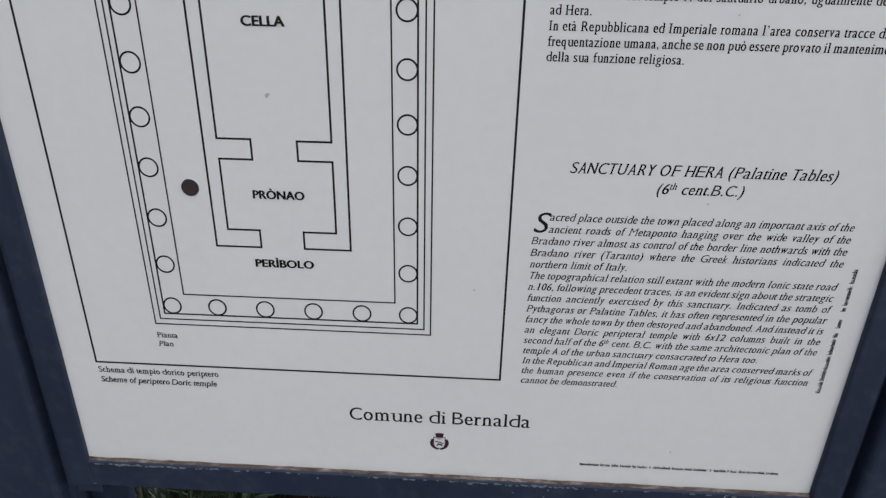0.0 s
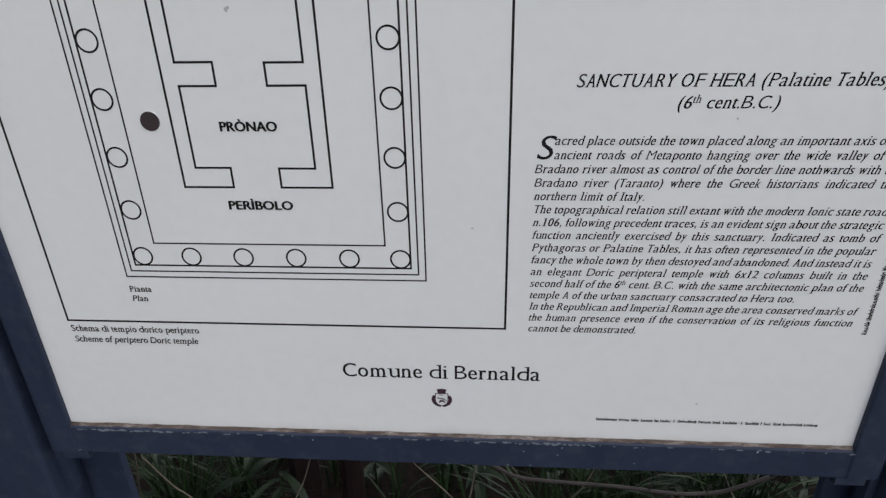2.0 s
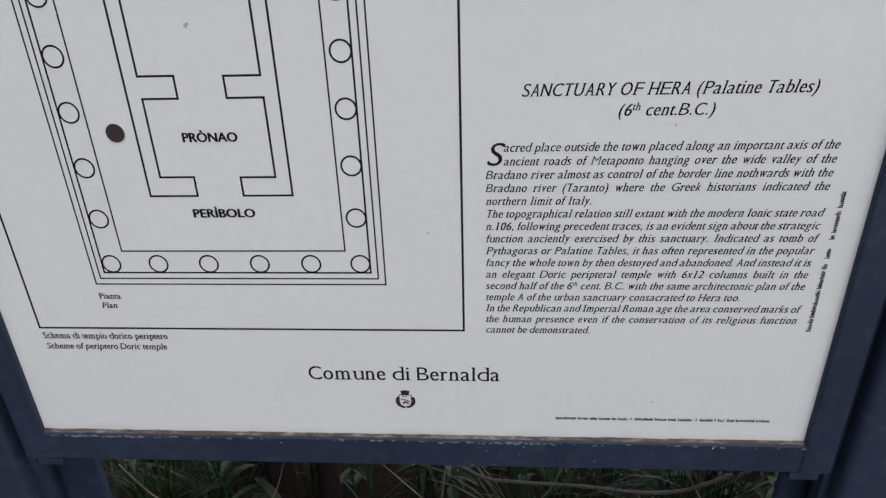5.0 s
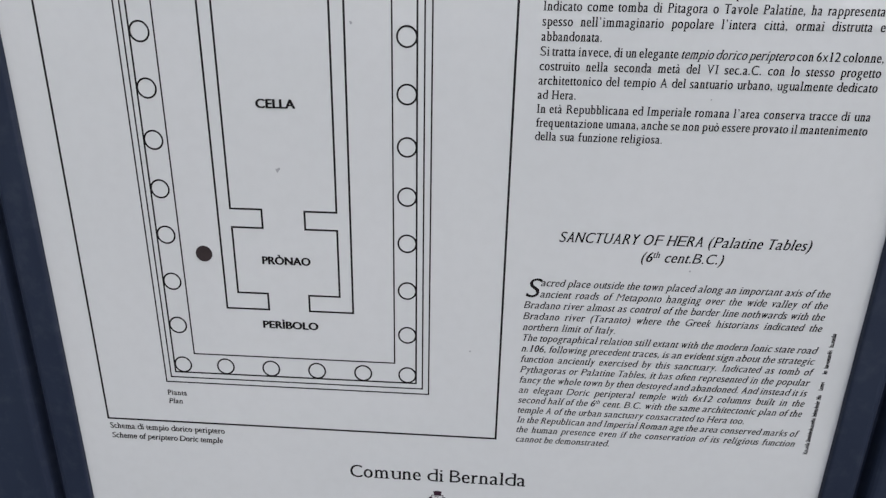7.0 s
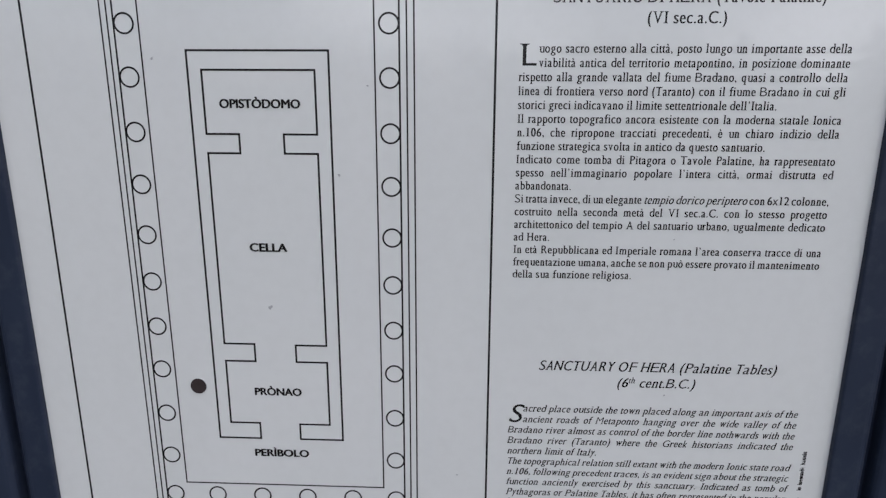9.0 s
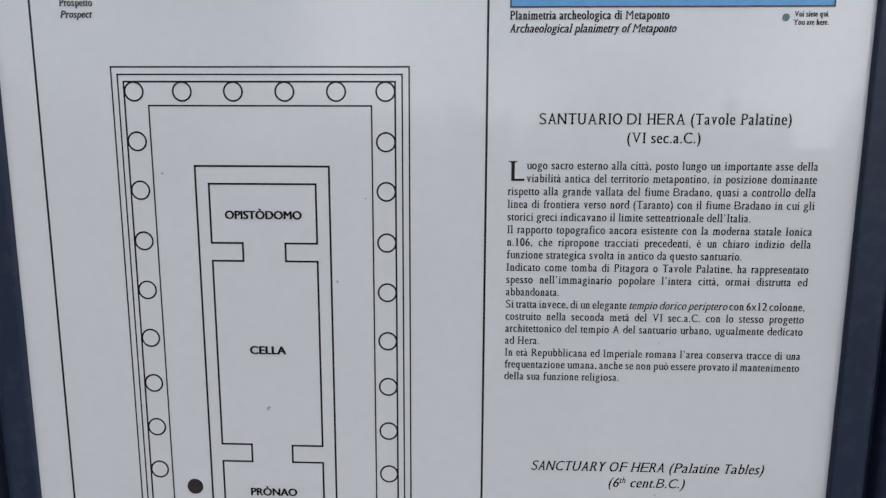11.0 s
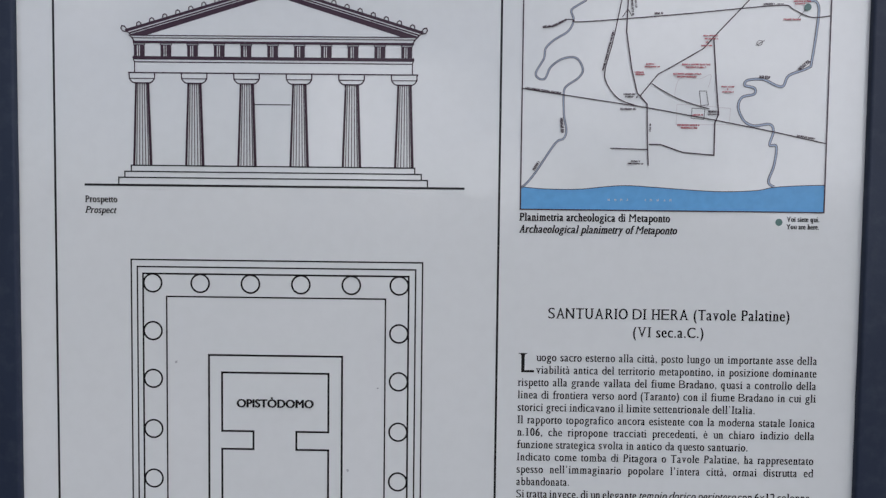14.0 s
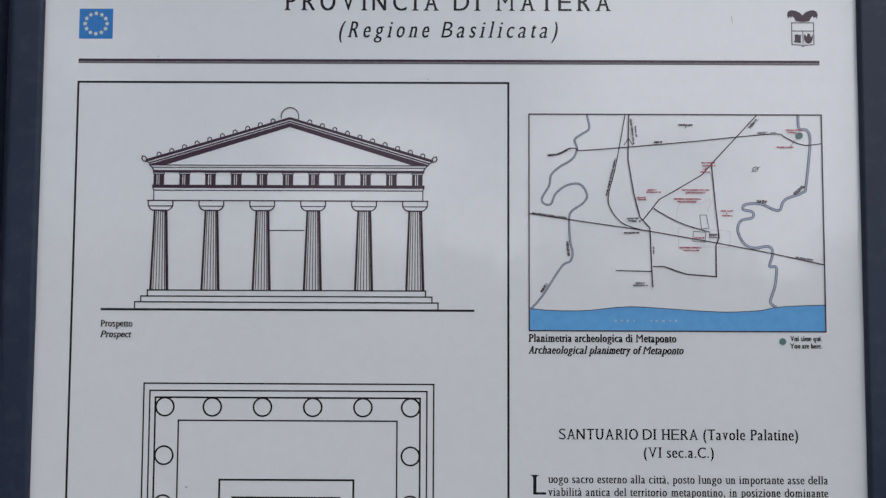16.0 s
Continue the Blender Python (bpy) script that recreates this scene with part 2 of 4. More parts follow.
def top_of(text, thin):
    return max(p[1] for p in raw_letter(text, thin)[0])


CAP_H, X_H, DROP = top_of("H", THIN), top_of("x", THIN), -min(p[1] for p in raw_letter("p", THIN)[0])
CAP = top_of("H", 0.0)


def add_feet(ch, pts, faces, reach):
    """Slab feet and flags on the upright strokes of a letter."""
    seen, rim = {}, {}
    for f in faces:
        for i in range(len(f)):
            e = tuple(sorted((f[i], f[(i + 1) % len(f)])))
            seen[e] = seen.get(e, 0) + 1
    for (a, b), count in seen.items():
        if count == 1:
            rim.setdefault(a, []).append(b)
            rim.setdefault(b, []).append(a)

    def steep(a, b):
        for c in rim.get(a, ()):
            if c != b:
                dx, dy = pts[c][0] - pts[a][0], pts[c][1] - pts[a][1]
                if abs(dy) > 0.1 and abs(dx) < 0.55 * abs(dy):
                    return True
        return False

    tall = ch.isupper()
    for (a, b), count in list(seen.items()):
        (xa, ya), (xb, yb) = pts[a], pts[b]
        if count != 1 or abs(ya - yb) > 0.012 or not 0.02 < abs(xa - xb) < 0.2:
            continue
        if not (steep(a, b) and steep(b, a)):
            continue
        x0, x1, y = min(xa, xb), max(xa, xb), (ya + yb) / 2
        foot, head = abs(y) < 0.04 or y < -0.12, y > 0.37
        if not (foot or head) or (foot and ch in "vwyVWN") or (head and ch in "AM"):
            continue
        s = 1 if foot else -1
        both = foot or tall or ch in "vwxyk"
        if ch in "tad" and foot:
            sides = (1,)
        elif ch in "iu" and head and y > 0.5:
            continue
        else:
            sides = (-1, 1) if both else (-1,)
        if ch in ".,:()’'":
            continue
        for side in sides:
            x = x0 if side < 0 else x1
            k = len(pts)
            pts += [(x, y), (x + side * reach, y), (x + side * reach, y + s * 0.026), (x + side * reach * 0.35, y + s * 0.036), (x, y + s * 0.085)]
            faces.append((k, k + 1, k + 2, k + 3, k + 4))


def letter(ch, style):
    """One letter in ems: vertices, faces, advance, and the shifts at which it is laid over itself to thicken its uprights."""
    key = (ch, style)
    if key in GLYPHS:
        return GLYPHS[key]
    italic = "italic" in style
    pts, faces = raw_letter(ch, THIN)
    if not pts:
        GLYPHS[key] = ([], [], 0.4, ())
        return GLYPHS[key]
    add_feet(ch, pts, faces, 0.062 if italic else 0.085)
    adv = WIDTHS[style].get(ch, 0.5)
    l, r = EDGES.get(ch, (0.030, 0.032) if ch in ROUND else (0.024, 0.024) if ch.isupper() else (0.014, 0.012))
    lo, hi = min(p[0] for p in pts), max(p[0] for p in pts)
    thick = STEM[style] * (1.10 if ch.isupper() or ch.isdigit() else 1.0) * (0.80 if ch in "vwxykVWAMXK" else 1.0)
    upright = 0.100 - 2 * THIN + (0.008 if ch.isupper() else -0.010)
    room = adv - l - r
    if ch in ".,:’":
        k, spread = room / (hi - lo), 0.0
    else:
        k = (room - thick) / max(hi - lo - upright, 0.05) if hi - lo > 0.12 else 1.0
        k = min(k, 2.2)
        spread = max(thick - upright * k, 0.0)
    small = not (ch.isupper() or ch.isdigit() or ch in "()’")
    out = []
    for x, y in pts:
        if y < 0:
            v = y * (0.217 / DROP if y < -0.05 else 1.0)
        elif small:
            v = y * 0.455 / X_H if y < X_H else 0.455 + (y - X_H) * (0.683 - 0.455) / (CAP_H - X_H)
        else:
            v = y * 0.662 / CAP_H
        out.append((l + spread / 2 + (x - lo) * k, v))
    n = max(1, math.ceil(spread / max(upright * k * 0.8, 0.02)) + 1) if spread > 0.004 else 1
    shifts = [spread * (i / (n - 1) - 0.5) for i in range(n)] if n > 1 else [0.0]
    lean = LEAN[style]
    out = [(x + lean * v, v) for x, v in out]
    GLYPHS[key] = (out, faces, adv, shifts)
    return GLYPHS[key]


def put_shape(bm, shape, x, z, sx, sz, layer):
    vs = [bm.verts.new((x + a * sx, -LAYER * layer, z + b * sz)) for a, b in shape[0]]
    for f in shape[1]:
        try:
            face = bm.faces.new([vs[i] for i in f])
        except ValueError:
            continue
        face.normal_update()
        if face.normal.y > 0:
            face.normal_flip()


def words_of(text, style):
    """Words as lists of (letter, style, size, lift); a leading _ slants a word, ^ raises its end."""
    out = []
    for w in text.split(" "):
        st = style
        if w.startswith("_"):
            w, st = w[1:], "italic"
        base, _, raised = w.partition("^")
        out.append([(c, st, 1.0, 0.0) for c in base] + [(c, st, 0.62, 0.30) for c in raised])
    return out


def natural(word, spaced=0.0):
    return sum(letter(c, st)[2] * k for c, st, k, up in word) + spaced * (len(word) - 1)


def block_width(lines, style):
    """The em across that a block was set in, from the lines that end short of the margin."""
    edge = max(x1 for s, x0, x1 in lines)
    ems = []
    for s, x0, x1 in lines:
        if x1 < edge - 0.01:
            ws = words_of(s, style)
            ems.append(((x1 - x0) / (sum(natural(w) for w in ws) + 0.25 * (len(ws) - 1)), x1 - x0))
    return sum(e * w for e, w in ems) / sum(w for e, w in ems)


def text_line(text, x0, x1, z, cap, parent, style="roman", across=None, material=None, spaced=0.0, label="", layer=1):
    """One printed line from x0 to x1 on the baseline z with capitals of height cap; across is the em of a justified block."""
    em = cap / 0.662
    ws = words_of(text, style)
    wide, gaps = sum(natural(w, spaced) for w in ws), len(ws) - 1
    sx = (x1 - x0) / (wide + (0.28 + 1.9 * spaced) * gaps)
    if across and gaps:
        sx = min(across, (x1 - x0) / (wide + 0.17 * gaps))
    gap_w = (x1 - x0 - sx * wide) / gaps if gaps else 0.0
    # captions in the smallest sizes are printed bolder
    spread = ((-0.020, 0.010), (0.020, -0.010)) if cap < 0.0093 and not across else ((0.0, 0.0),)
    bm, x = bmesh.new(), x0
    for w in ws:
        for c, st, k, up in w:
            g = letter(c, st)
            lift = 0
            for dx in g[3]:
                for ox, oz in spread:
                    put_shape(bm, g, x + (dx + ox) * sx * k, z + (up + oz) * em, sx * k, em * k, layer + 0.5 * lift)
                    lift += 1
            x += (g[2] * k + spaced) * sx
        x += gap_w - spaced * sx
    return part("text_line", bm, material or INK, parent, label)


def plain_line(text, x0, x1, z, cap, parent):
    """One line in bold plain capitals, thickened by laying the letters over themselves."""
    em = cap / CAP
    shape = raw_letter(text, 0.0)
    lo, hi = min(p[0] for p in shape[0]), max(p[0] for p in shape[0])
    sx = (x1 - x0) / (hi - lo)
    bm = bmesh.new()
    for lift, (ox, oz) in enumerate(((-0.052, -0.016), (-0.026, 0.016), (0.0, 0.0), (0.026, -0.016), (0.052, 0.016))):
        put_shape(bm, shape, x0 + (ox - lo) * sx, z + oz * em, sx, em, 1 + lift)
    return part("text_line", bm, INK, parent)


# ---- the ground ----
bm = bmesh.new()
R = 900.0
rows_y = [-R, -60, -8, -2, -0.5, 0, 0.25, 0.5, 0.8, 1.2, 2, 4, 8, 60, R]
rows_x = [-R, -60, -8, -3, -1, -0.5, 0, 0.5, 1, 1.5, 2, 4, 9, 60, R]
grid = [[bm.verts.new((x, y, 0.03 * noise.noise(Vector((x * 1.7, y * 1.7, 0))) if abs(x) < 10 and abs(y) < 10 else 0.0)) for x in rows_x] for y in rows_y]
for j in range(len(rows_y) - 1):
    for i in range(len(rows_x) - 1):
        bm.faces.new((grid[j][i], grid[j][i + 1], grid[j + 1][i + 1], grid[j + 1][i]))
tagged(part("ground", bm, FIELD, None), "rough uneven grass field", "ground", kind="structure")

# bare earth below the board, its colour darkened for the shade it lies in
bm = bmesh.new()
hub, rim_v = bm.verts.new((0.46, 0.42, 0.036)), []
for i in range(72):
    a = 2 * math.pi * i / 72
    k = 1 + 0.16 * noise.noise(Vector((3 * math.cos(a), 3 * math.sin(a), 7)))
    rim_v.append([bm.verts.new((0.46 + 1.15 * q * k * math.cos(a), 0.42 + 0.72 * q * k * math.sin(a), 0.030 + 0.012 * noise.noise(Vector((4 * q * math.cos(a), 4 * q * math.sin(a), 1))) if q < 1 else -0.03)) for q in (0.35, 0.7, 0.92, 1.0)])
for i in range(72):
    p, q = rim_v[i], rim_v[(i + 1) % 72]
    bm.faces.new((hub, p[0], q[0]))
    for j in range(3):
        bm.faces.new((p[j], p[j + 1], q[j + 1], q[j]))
tagged(part("shaded_soil_patch", bm, SHADED_SOIL, None), "patch of bare earth under the sign, coloured near black for the shade there", "soil", kind="structure")

# ---- the sign: board, frame, posts ----
LEFT, RIGHT, LOW, TOP = -0.0475, 0.9625, 0.4430, 1.915
IN_L, IN_R, IN_B, IN_T = -0.0437, 0.9590, 0.4458, 1.912
FRONT, BACK = -0.006, 0.034
OUT_L, OUT_R, OUT_B, OUT_T = -0.0875, 1.0050, 0.3990, 1.952

sign = tagged(new("information_sign"), "white printed information board in a slate-blue painted metal frame", "sign")
board = part("board", box_bm(LEFT, RIGHT, 0.0, 0.004, LOW, TOP, 0.0008, 1), BOARD, sign, "glossy white sheet printed in black")


def worn(bm, amount=0.0006, seed=0.0):
    for v in bm.verts:
        n3 = noise.noise(v.co * 23.0 + Vector((seed, 0, 0)))
        v.co.z += amount * n3
        v.co.x += amount * 0.6 * noise.noise(v.co * 31.0)
    return bm


def long_bar(x0, x1, y0, y1, z0, z1, bevel, cuts, axis, round_x=None):
    bm = box_bm(x0, x1, y0, y1, z0, z1, 0.0 if round_x is not None else bevel, 3)
    if round_x is not None:
        outer = [e for e in bm.edges if all(abs(v.co.x - round_x) < 1e-6 and abs(v.co.y - y0) < 1e-6 for v in e.verts)]
        bmesh.ops.bevel(bm, geom=outer, offset=0.014, segments=6, affect="EDGES", profile=0.5)
        inner = [e for e in bm.edges if all(abs(v.co.x - (x0 + x1 - round_x)) < 1e-6 and abs(v.co.y - y0) < 1e-6 for v in e.verts)]
        bmesh.ops.bevel(bm, geom=inner, offset=bevel, segments=3, affect="EDGES", profile=0.5)
    es = [e for e in bm.edges if abs((e.verts[0].co - e.verts[1].co)[axis]) > 0.3]
    bmesh.ops.subdivide_edges(bm, edges=es, cuts=cuts)
    return worn(bm)


part("bottom_rail", long_bar(OUT_L + 0.009, OUT_R - 0.009, FRONT, BACK, OUT_B, IN_B - 0.0015, 0.003, 60, 0), PAINT, sign, "chipped slate-blue bottom rail")
part("top_rail", long_bar(OUT_L + 0.009, OUT_R - 0.009, FRONT, BACK, IN_T + 0.0015, OUT_T, 0.003, 20, 0), PAINT, sign)
part("stile", long_bar(OUT_L, IN_L, FRONT - 0.0015, BACK, OUT_B + 0.001, OUT_T - 0.001, 0.003, 40, 2, OUT_L), PAINT, sign)
part("stile", long_bar(IN_R, OUT_R, FRONT - 0.0015, BACK, OUT_B + 0.001, OUT_T - 0.001, 0.003, 40, 2, OUT_R), PAINT, sign)
part("back_sheet", box_bm(OUT_L + 0.01, OUT_R - 0.01, 0.005, 0.012, OUT_B + 0.01, OUT_T - 0.01), PAINT, sign)


def post(x0, x1):
    bm = box_bm(x0, x1, -0.012, 0.085, -0.4, 2.12, 0.010, 4)
    part("post", bm, PAINT, sign, "square slate-blue steel post")


post(OUT_L - 0.112, OUT_L - 0.010)
post(OUT_R + 0.010, OUT_R + 0.112)
for x0, x1 in ((OUT_L - 0.012, OUT_L + 0.0005), (OUT_R - 0.0005, OUT_R + 0.012)):
    part("spacer", box_bm(x0, x1, 0.012, 0.030, 0.30, 2.0), PAINT, sign)
for x0, x1 in ((OUT_L - 0.0095, -0.0310), (0.9740, OUT_R + 0.0095)):
    part("leg", box_bm(x0, x1, 0.050, 0.064, -0.3, OUT_B - 0.0015, 0.003, 2), PAINT, sign, "narrow slate-blue leg below the frame")

for x0, x1 in ((-0.0690, -0.0330), (0.9500, 0.9880)):
    part("lug", box_bm(x0, x1, -0.004, 0.0075, OUT_B - 0.0145, OUT_B - 0.0010, 0.002, 2), PAINT, sign, "short welded lug under the rail")

# dirt that lies on the ledge of the bottom rail, in an uneven bead
bm = bmesh.new()
N = 260
prev = None
for i in range(N + 1):
    x = IN_L + (IN_R - IN_L) * i / N
    a = noise.noise(Vector((x * 30, 0, 0)))
    b = noise.noise(Vector((x * 75, 4, 0)))
    h = 0.0013 + 0.0012 * a + 0.0009 * b
    d = 0.0035 + 0.0018 * b
    vs = [bm.verts.new(q) for q in ((x, -0.0002, IN_B + 0.001 + max(h, 0.0004)), (x, -d * 0.5, IN_B + max(h, 0.0004) * 0.7), (x, -d, IN_B - 0.0012))]
    if prev:
        bm.faces.new((prev[0], prev[1], vs[1], vs[0]))
        bm.faces.new((prev[1], prev[2], vs[2], vs[1]))
    prev = vs
part("dirt_bead", bm, DIRT, sign, "brown dirt caught along the lower edge")

# chips of bare primer along the rail's upper arris
rng = random.Random(5)
bm = bmesh.new()
for i in range(150):
    x = rng.choice((rng.gauss(0.02, 0.05), rng.gauss(0.13, 0.05), rng.gauss(0.50, 0.07), rng.gauss(0.56, 0.05), rng.uniform(IN_L, IN_R)))
    if not IN_L < x < IN_R:
        continue
    w = rng.choice((0.0018, 0.0025, 0.004, 0.006, 0.010))
    h = rng.uniform(0.0008, 0.0022) + w * 0.14
    zc = IN_B - 0.0034 - abs(rng.gauss(0, 0.0013))
    r = rng.random()
    if r < 0.05:
        zc, w = OUT_B + rng.uniform(0.003, 0.006), 0.005
    elif r < 0.065:
        zc, w, h = rng.uniform(OUT_B + 0.01, IN_B - 0.01), 0.003, 0.003
    k = rng.randint(6, 9)
    y = FRONT - 0.0006 - 0.000004 * i
    vs = [bm.verts.new((x + w * 0.5 * math.cos(6.283 * j / k) * rng.uniform(0.5, 1.2), y, zc + h * 0.5 * math.sin(6.283 * j / k) * rng.uniform(0.4, 1.4))) for j in range(k)]
    f = bm.faces.new(vs)
    f.normal_update()
    if f.normal.y > 0:
        f.normal_flip()
CHIP = mat_ink("bare_primer", (0.15, 0.175, 0.20), 0.8)
part("chipped_paint", bm, CHIP, sign, "pale chips in the paint")["kind"] = "stuff"

# ---- print: heading ----
text_line("PROVINCIA DI MATERA", 0.2519, 0.6575, 1.8405, 0.0225, board, spaced=0.16)
text_line("(Regione Basilicata)", 0.3188, 0.5903, 1.8067, 0.0200, board, style="italic", spaced=0.20)
bm = bmesh.new()
rect(bm, -0.0008, 0.9128, 1.7760, 1.7791)
part("heading_rule", bm, BROWN, board)
bm = bmesh.new()
rect(bm, -0.0008, 0.9128, 1.7733, 1.7758)
part("heading_rule", bm, FADED, board, "thinner faded rule")

bm = bmesh.new()
rect(bm, -0.0011, 0.0406, 1.8040, 1.8418)
flag = part("flag_emblem", bm, FLAG, board, "small blue flag with a ring of stars")
bm = bmesh.new()
for i in range(12):
    a = i * math.pi / 6
    cx, cz = 0.0198 + 0.0136 * math.sin(a), 1.8229 + 0.0128 * math.cos(a)
    pts = []
    for j in range(10):
        r = 0.0031 if j % 2 == 0 else 0.0016
        pts.append((cx + r * math.sin(j * math.pi / 5), cz + r * math.cos(j * math.pi / 5)))
    flat(bm, pts, 2)
part("star_ring", bm, STAR, board, "twelve pale yellow stars")

# provincial crest, as plain shapes
bm = bmesh.new()
stroke(bm, [(0.8795, 1.8265), (0.8795, 1.7992), (0.8905, 1.7985), (0.8930, 1.7968), (0.8955, 1.7985), (0.9065, 1.7992), (0.9065, 1.8265)], 0.0011, 1, True)
stroke(bm, [(0.8800, 1.8162), (0.9060, 1.8162)], 0.0010, 2)
stroke(bm, [(0.8930, 1.8160), (0.8930, 1.7975)], 0.0008, 2)
flat(bm, [(0.8818, 1.8020), (0.8908, 1.8012), (0.8903, 1.8050), (0.8908, 1.8118), (0.8885, 1.8112), (0.8860, 1.8122), (0.8828, 1.8112), (0.8832, 1.8060)], 2)
flat(bm, [(0.8942, 1.8112), (0.8946, 1.8060), (0.8965, 1.8018), (0.8998, 1.8003), (0.9034, 1.8020), (0.9052, 1.8068), (0.9050, 1.8118), (0.9030, 1.8085), (0.9012, 1.8128), (0.8988, 1.8132), (0.8975, 1.8090), (0.8958, 1.8122)], 2)
for s in (-1, 1):
    wing = [(0.0, 1.8275), (0.0, 1.8360), (0.0035, 1.8395), (0.0085, 1.8418), (0.0140, 1.8425), (0.0178, 1.8405), (0.0190, 1.8365), (0.0176, 1.8312), (0.0162, 1.8345), (0.0140, 1.8322), (0.0128, 1.8352), (0.0098, 1.8318), (0.0085, 1.8285)]
    flat(bm, [(0.8930 + s * a, z) for a, z in wing], 1)
part("crest", bm, BROWN, board, "dark coat of arms with a crown")

# ---- print: the large box with the drawings ----
bm = bmesh.new()
stroke(bm, [(0.0, 0.6103), (0.53, 0.6103), (0.53, 1.7500), (0.0, 1.7500)], 0.0026, 1, True)
part("border_line", bm, INK, board)

# temple front
TC = 0.2605  # its axis
bm = bmesh.new()
rect(bm, 0.0351, 0.4888, 1.4692, 1.4719, 1)
part("ground_line", bm, INK, board)
for k, (half, z0, z1) in enumerate(((0.1842, 1.4720, 1.4797), (0.1768, 1.4797, 1.4868), (0.1690, 1.4868, 1.4941))):
    bm = bmesh.new()
    stroke(bm, [(TC - half, z0), (TC - half, z1), (TC + half, z1), (TC + half, z0)], 0.0015, 2)
    part("drawn_step", bm, INK, board)


def drawn_column(x):
    zb, zt = 1.4946, 1.5910
    bh, th = 0.0117, 0.0085
    bm = bmesh.new()
    side = [(0.0151, 1.6026), (0.0151, 1.5982), (0.0147, 1.5962), (0.0132, 1.5940), (0.0112, 1.5922), (0.0092, 1.5914)]
    stroke(bm, [(x - a, z) for a, z in side] + [(x + a, z) for a, z in side[::-1]], 0.0015, 2)
    stroke(bm, [(x - 0.0147, 1.5966), (x + 0.0147, 1.5966)], 0.0011, 3)
    part("drawn_capital", bm, BROWN, board)
    # flutes crowd towards the edges of the shaft; both sides are drawn heavier, the shaded one most
    n = 8
    for i in range(n + 1):
        s = math.sin((i / n - 0.5) * math.pi * 0.84) / math.sin(0.5 * math.pi * 0.84)
        w = (0.0019, 0.0012, 0.0009, 0.0009, 0.0009, 0.0009, 0.0011, 0.0018, 0.0026)[i]
        bm = bmesh.new()
        stroke(bm, [(x + 0.0005 + s * (bh - w * 0.5), zb), (x + 0.0005 + s * (th - w * 0.5), zt)], w, 4 + i % 3)
        part("drawn_flute", bm, BROWN, board)
    bm = bmesh.new()
    stroke(bm, [(x - th, zt + 0.0002), (x + th, zt + 0.0002)], 0.0016, 7)
    part("drawn_necking", bm, BROWN, board)


for i in range(6):
    drawn_column(0.1050 + i * 0.06220)
bm = bmesh.new()
stroke(bm, [(0.2385, 1.5671), (0.2815, 1.5671)], 0.0012, 1)
part("drawn_lintel", bm, INK, board)

# architrave, frieze with triglyphs, cornice
bm = bmesh.new()
stroke(bm, [(0.0963, 1.6032), (0.0963, 1.6160), (0.4255, 1.6160), (0.4255, 1.6032)], 0.0013, 1)
stroke(bm, [(0.0885, 1.6034), (0.4325, 1.6034)], 0.0015, 2)
rect(bm, 0.0952, 0.4266, 1.6188, 1.6228, 2)
stroke(bm, [(0.0952, 1.6230), (0.0946, 1.6205), (0.0955, 1.6180), (0.0966, 1.6160)], 0.0012, 3)
stroke(bm, [(0.4266, 1.6230), (0.4272, 1.6205), (0.4263, 1.6180), (0.4252, 1.6160)], 0.0012, 3)
part("drawn_architrave", bm, BROWN, board)
bm = bmesh.new()
rect(bm, 0.0955, 0.4262, 1.6378, 1.6408, 2)
stroke(bm, [(0.0955, 1.6380), (0.0955, 1.6410), (0.0938, 1.6440), (0.0905, 1.6470), (0.4315, 1.6470), (0.4282, 1.6440), (0.4265, 1.6410), (0.4265, 1.6380)], 0.0016, 3)
stroke(bm, [(0.0936, 1.6441), (0.4284, 1.6441)], 0.0010, 4)
part("drawn_cornice", bm, BROWN, board)
for i in range(11):
    x = 0.1022 + i * 0.03165
    bm = bmesh.new()
    for a, b in ((-0.0064, -0.0028), (-0.0016, -0.0003), (0.0008, 0.0064)):
        rect(bm, x + a, x + b, 1.6228, 1.6358, 3)
    stroke(bm, [(x - 0.0066, 1.6358), (x - 0.0066, 1.6378), (x + 0.0066, 1.6378), (x + 0.0066, 1.6358)], 0.0009, 4, True)
    part("drawn_triglyph", bm, BROWN, board)
# pediment
bm = bmesh.new()
for s in (-1, 1):
    e = lambda dx, z: (TC + 0.0012 + s * dx, z)
    flat(bm, [e(0.0, 1.7069), e(0.0, 1.7035), e(0.1728, 1.6514), e(0.1768, 1.6540)], 1)
    flat(bm, [e(0.0, 1.7024), e(0.0, 1.7005), e(0.1712, 1.6487), e(0.1722, 1.6504)], 1)
    flat(bm, [e(0.0, 1.6998), e(0.0, 1.6944), e(0.1500, 1.6476), e(0.1690, 1.6468), e(0.1708, 1.6481)], 1)
    stroke(bm, [e(0.1765, 1.6538), e(0.1725, 1.6500), e(0.1690, 1.6470)], 0.0012, 2)
part("drawn_pediment", bm, BROWN, board)
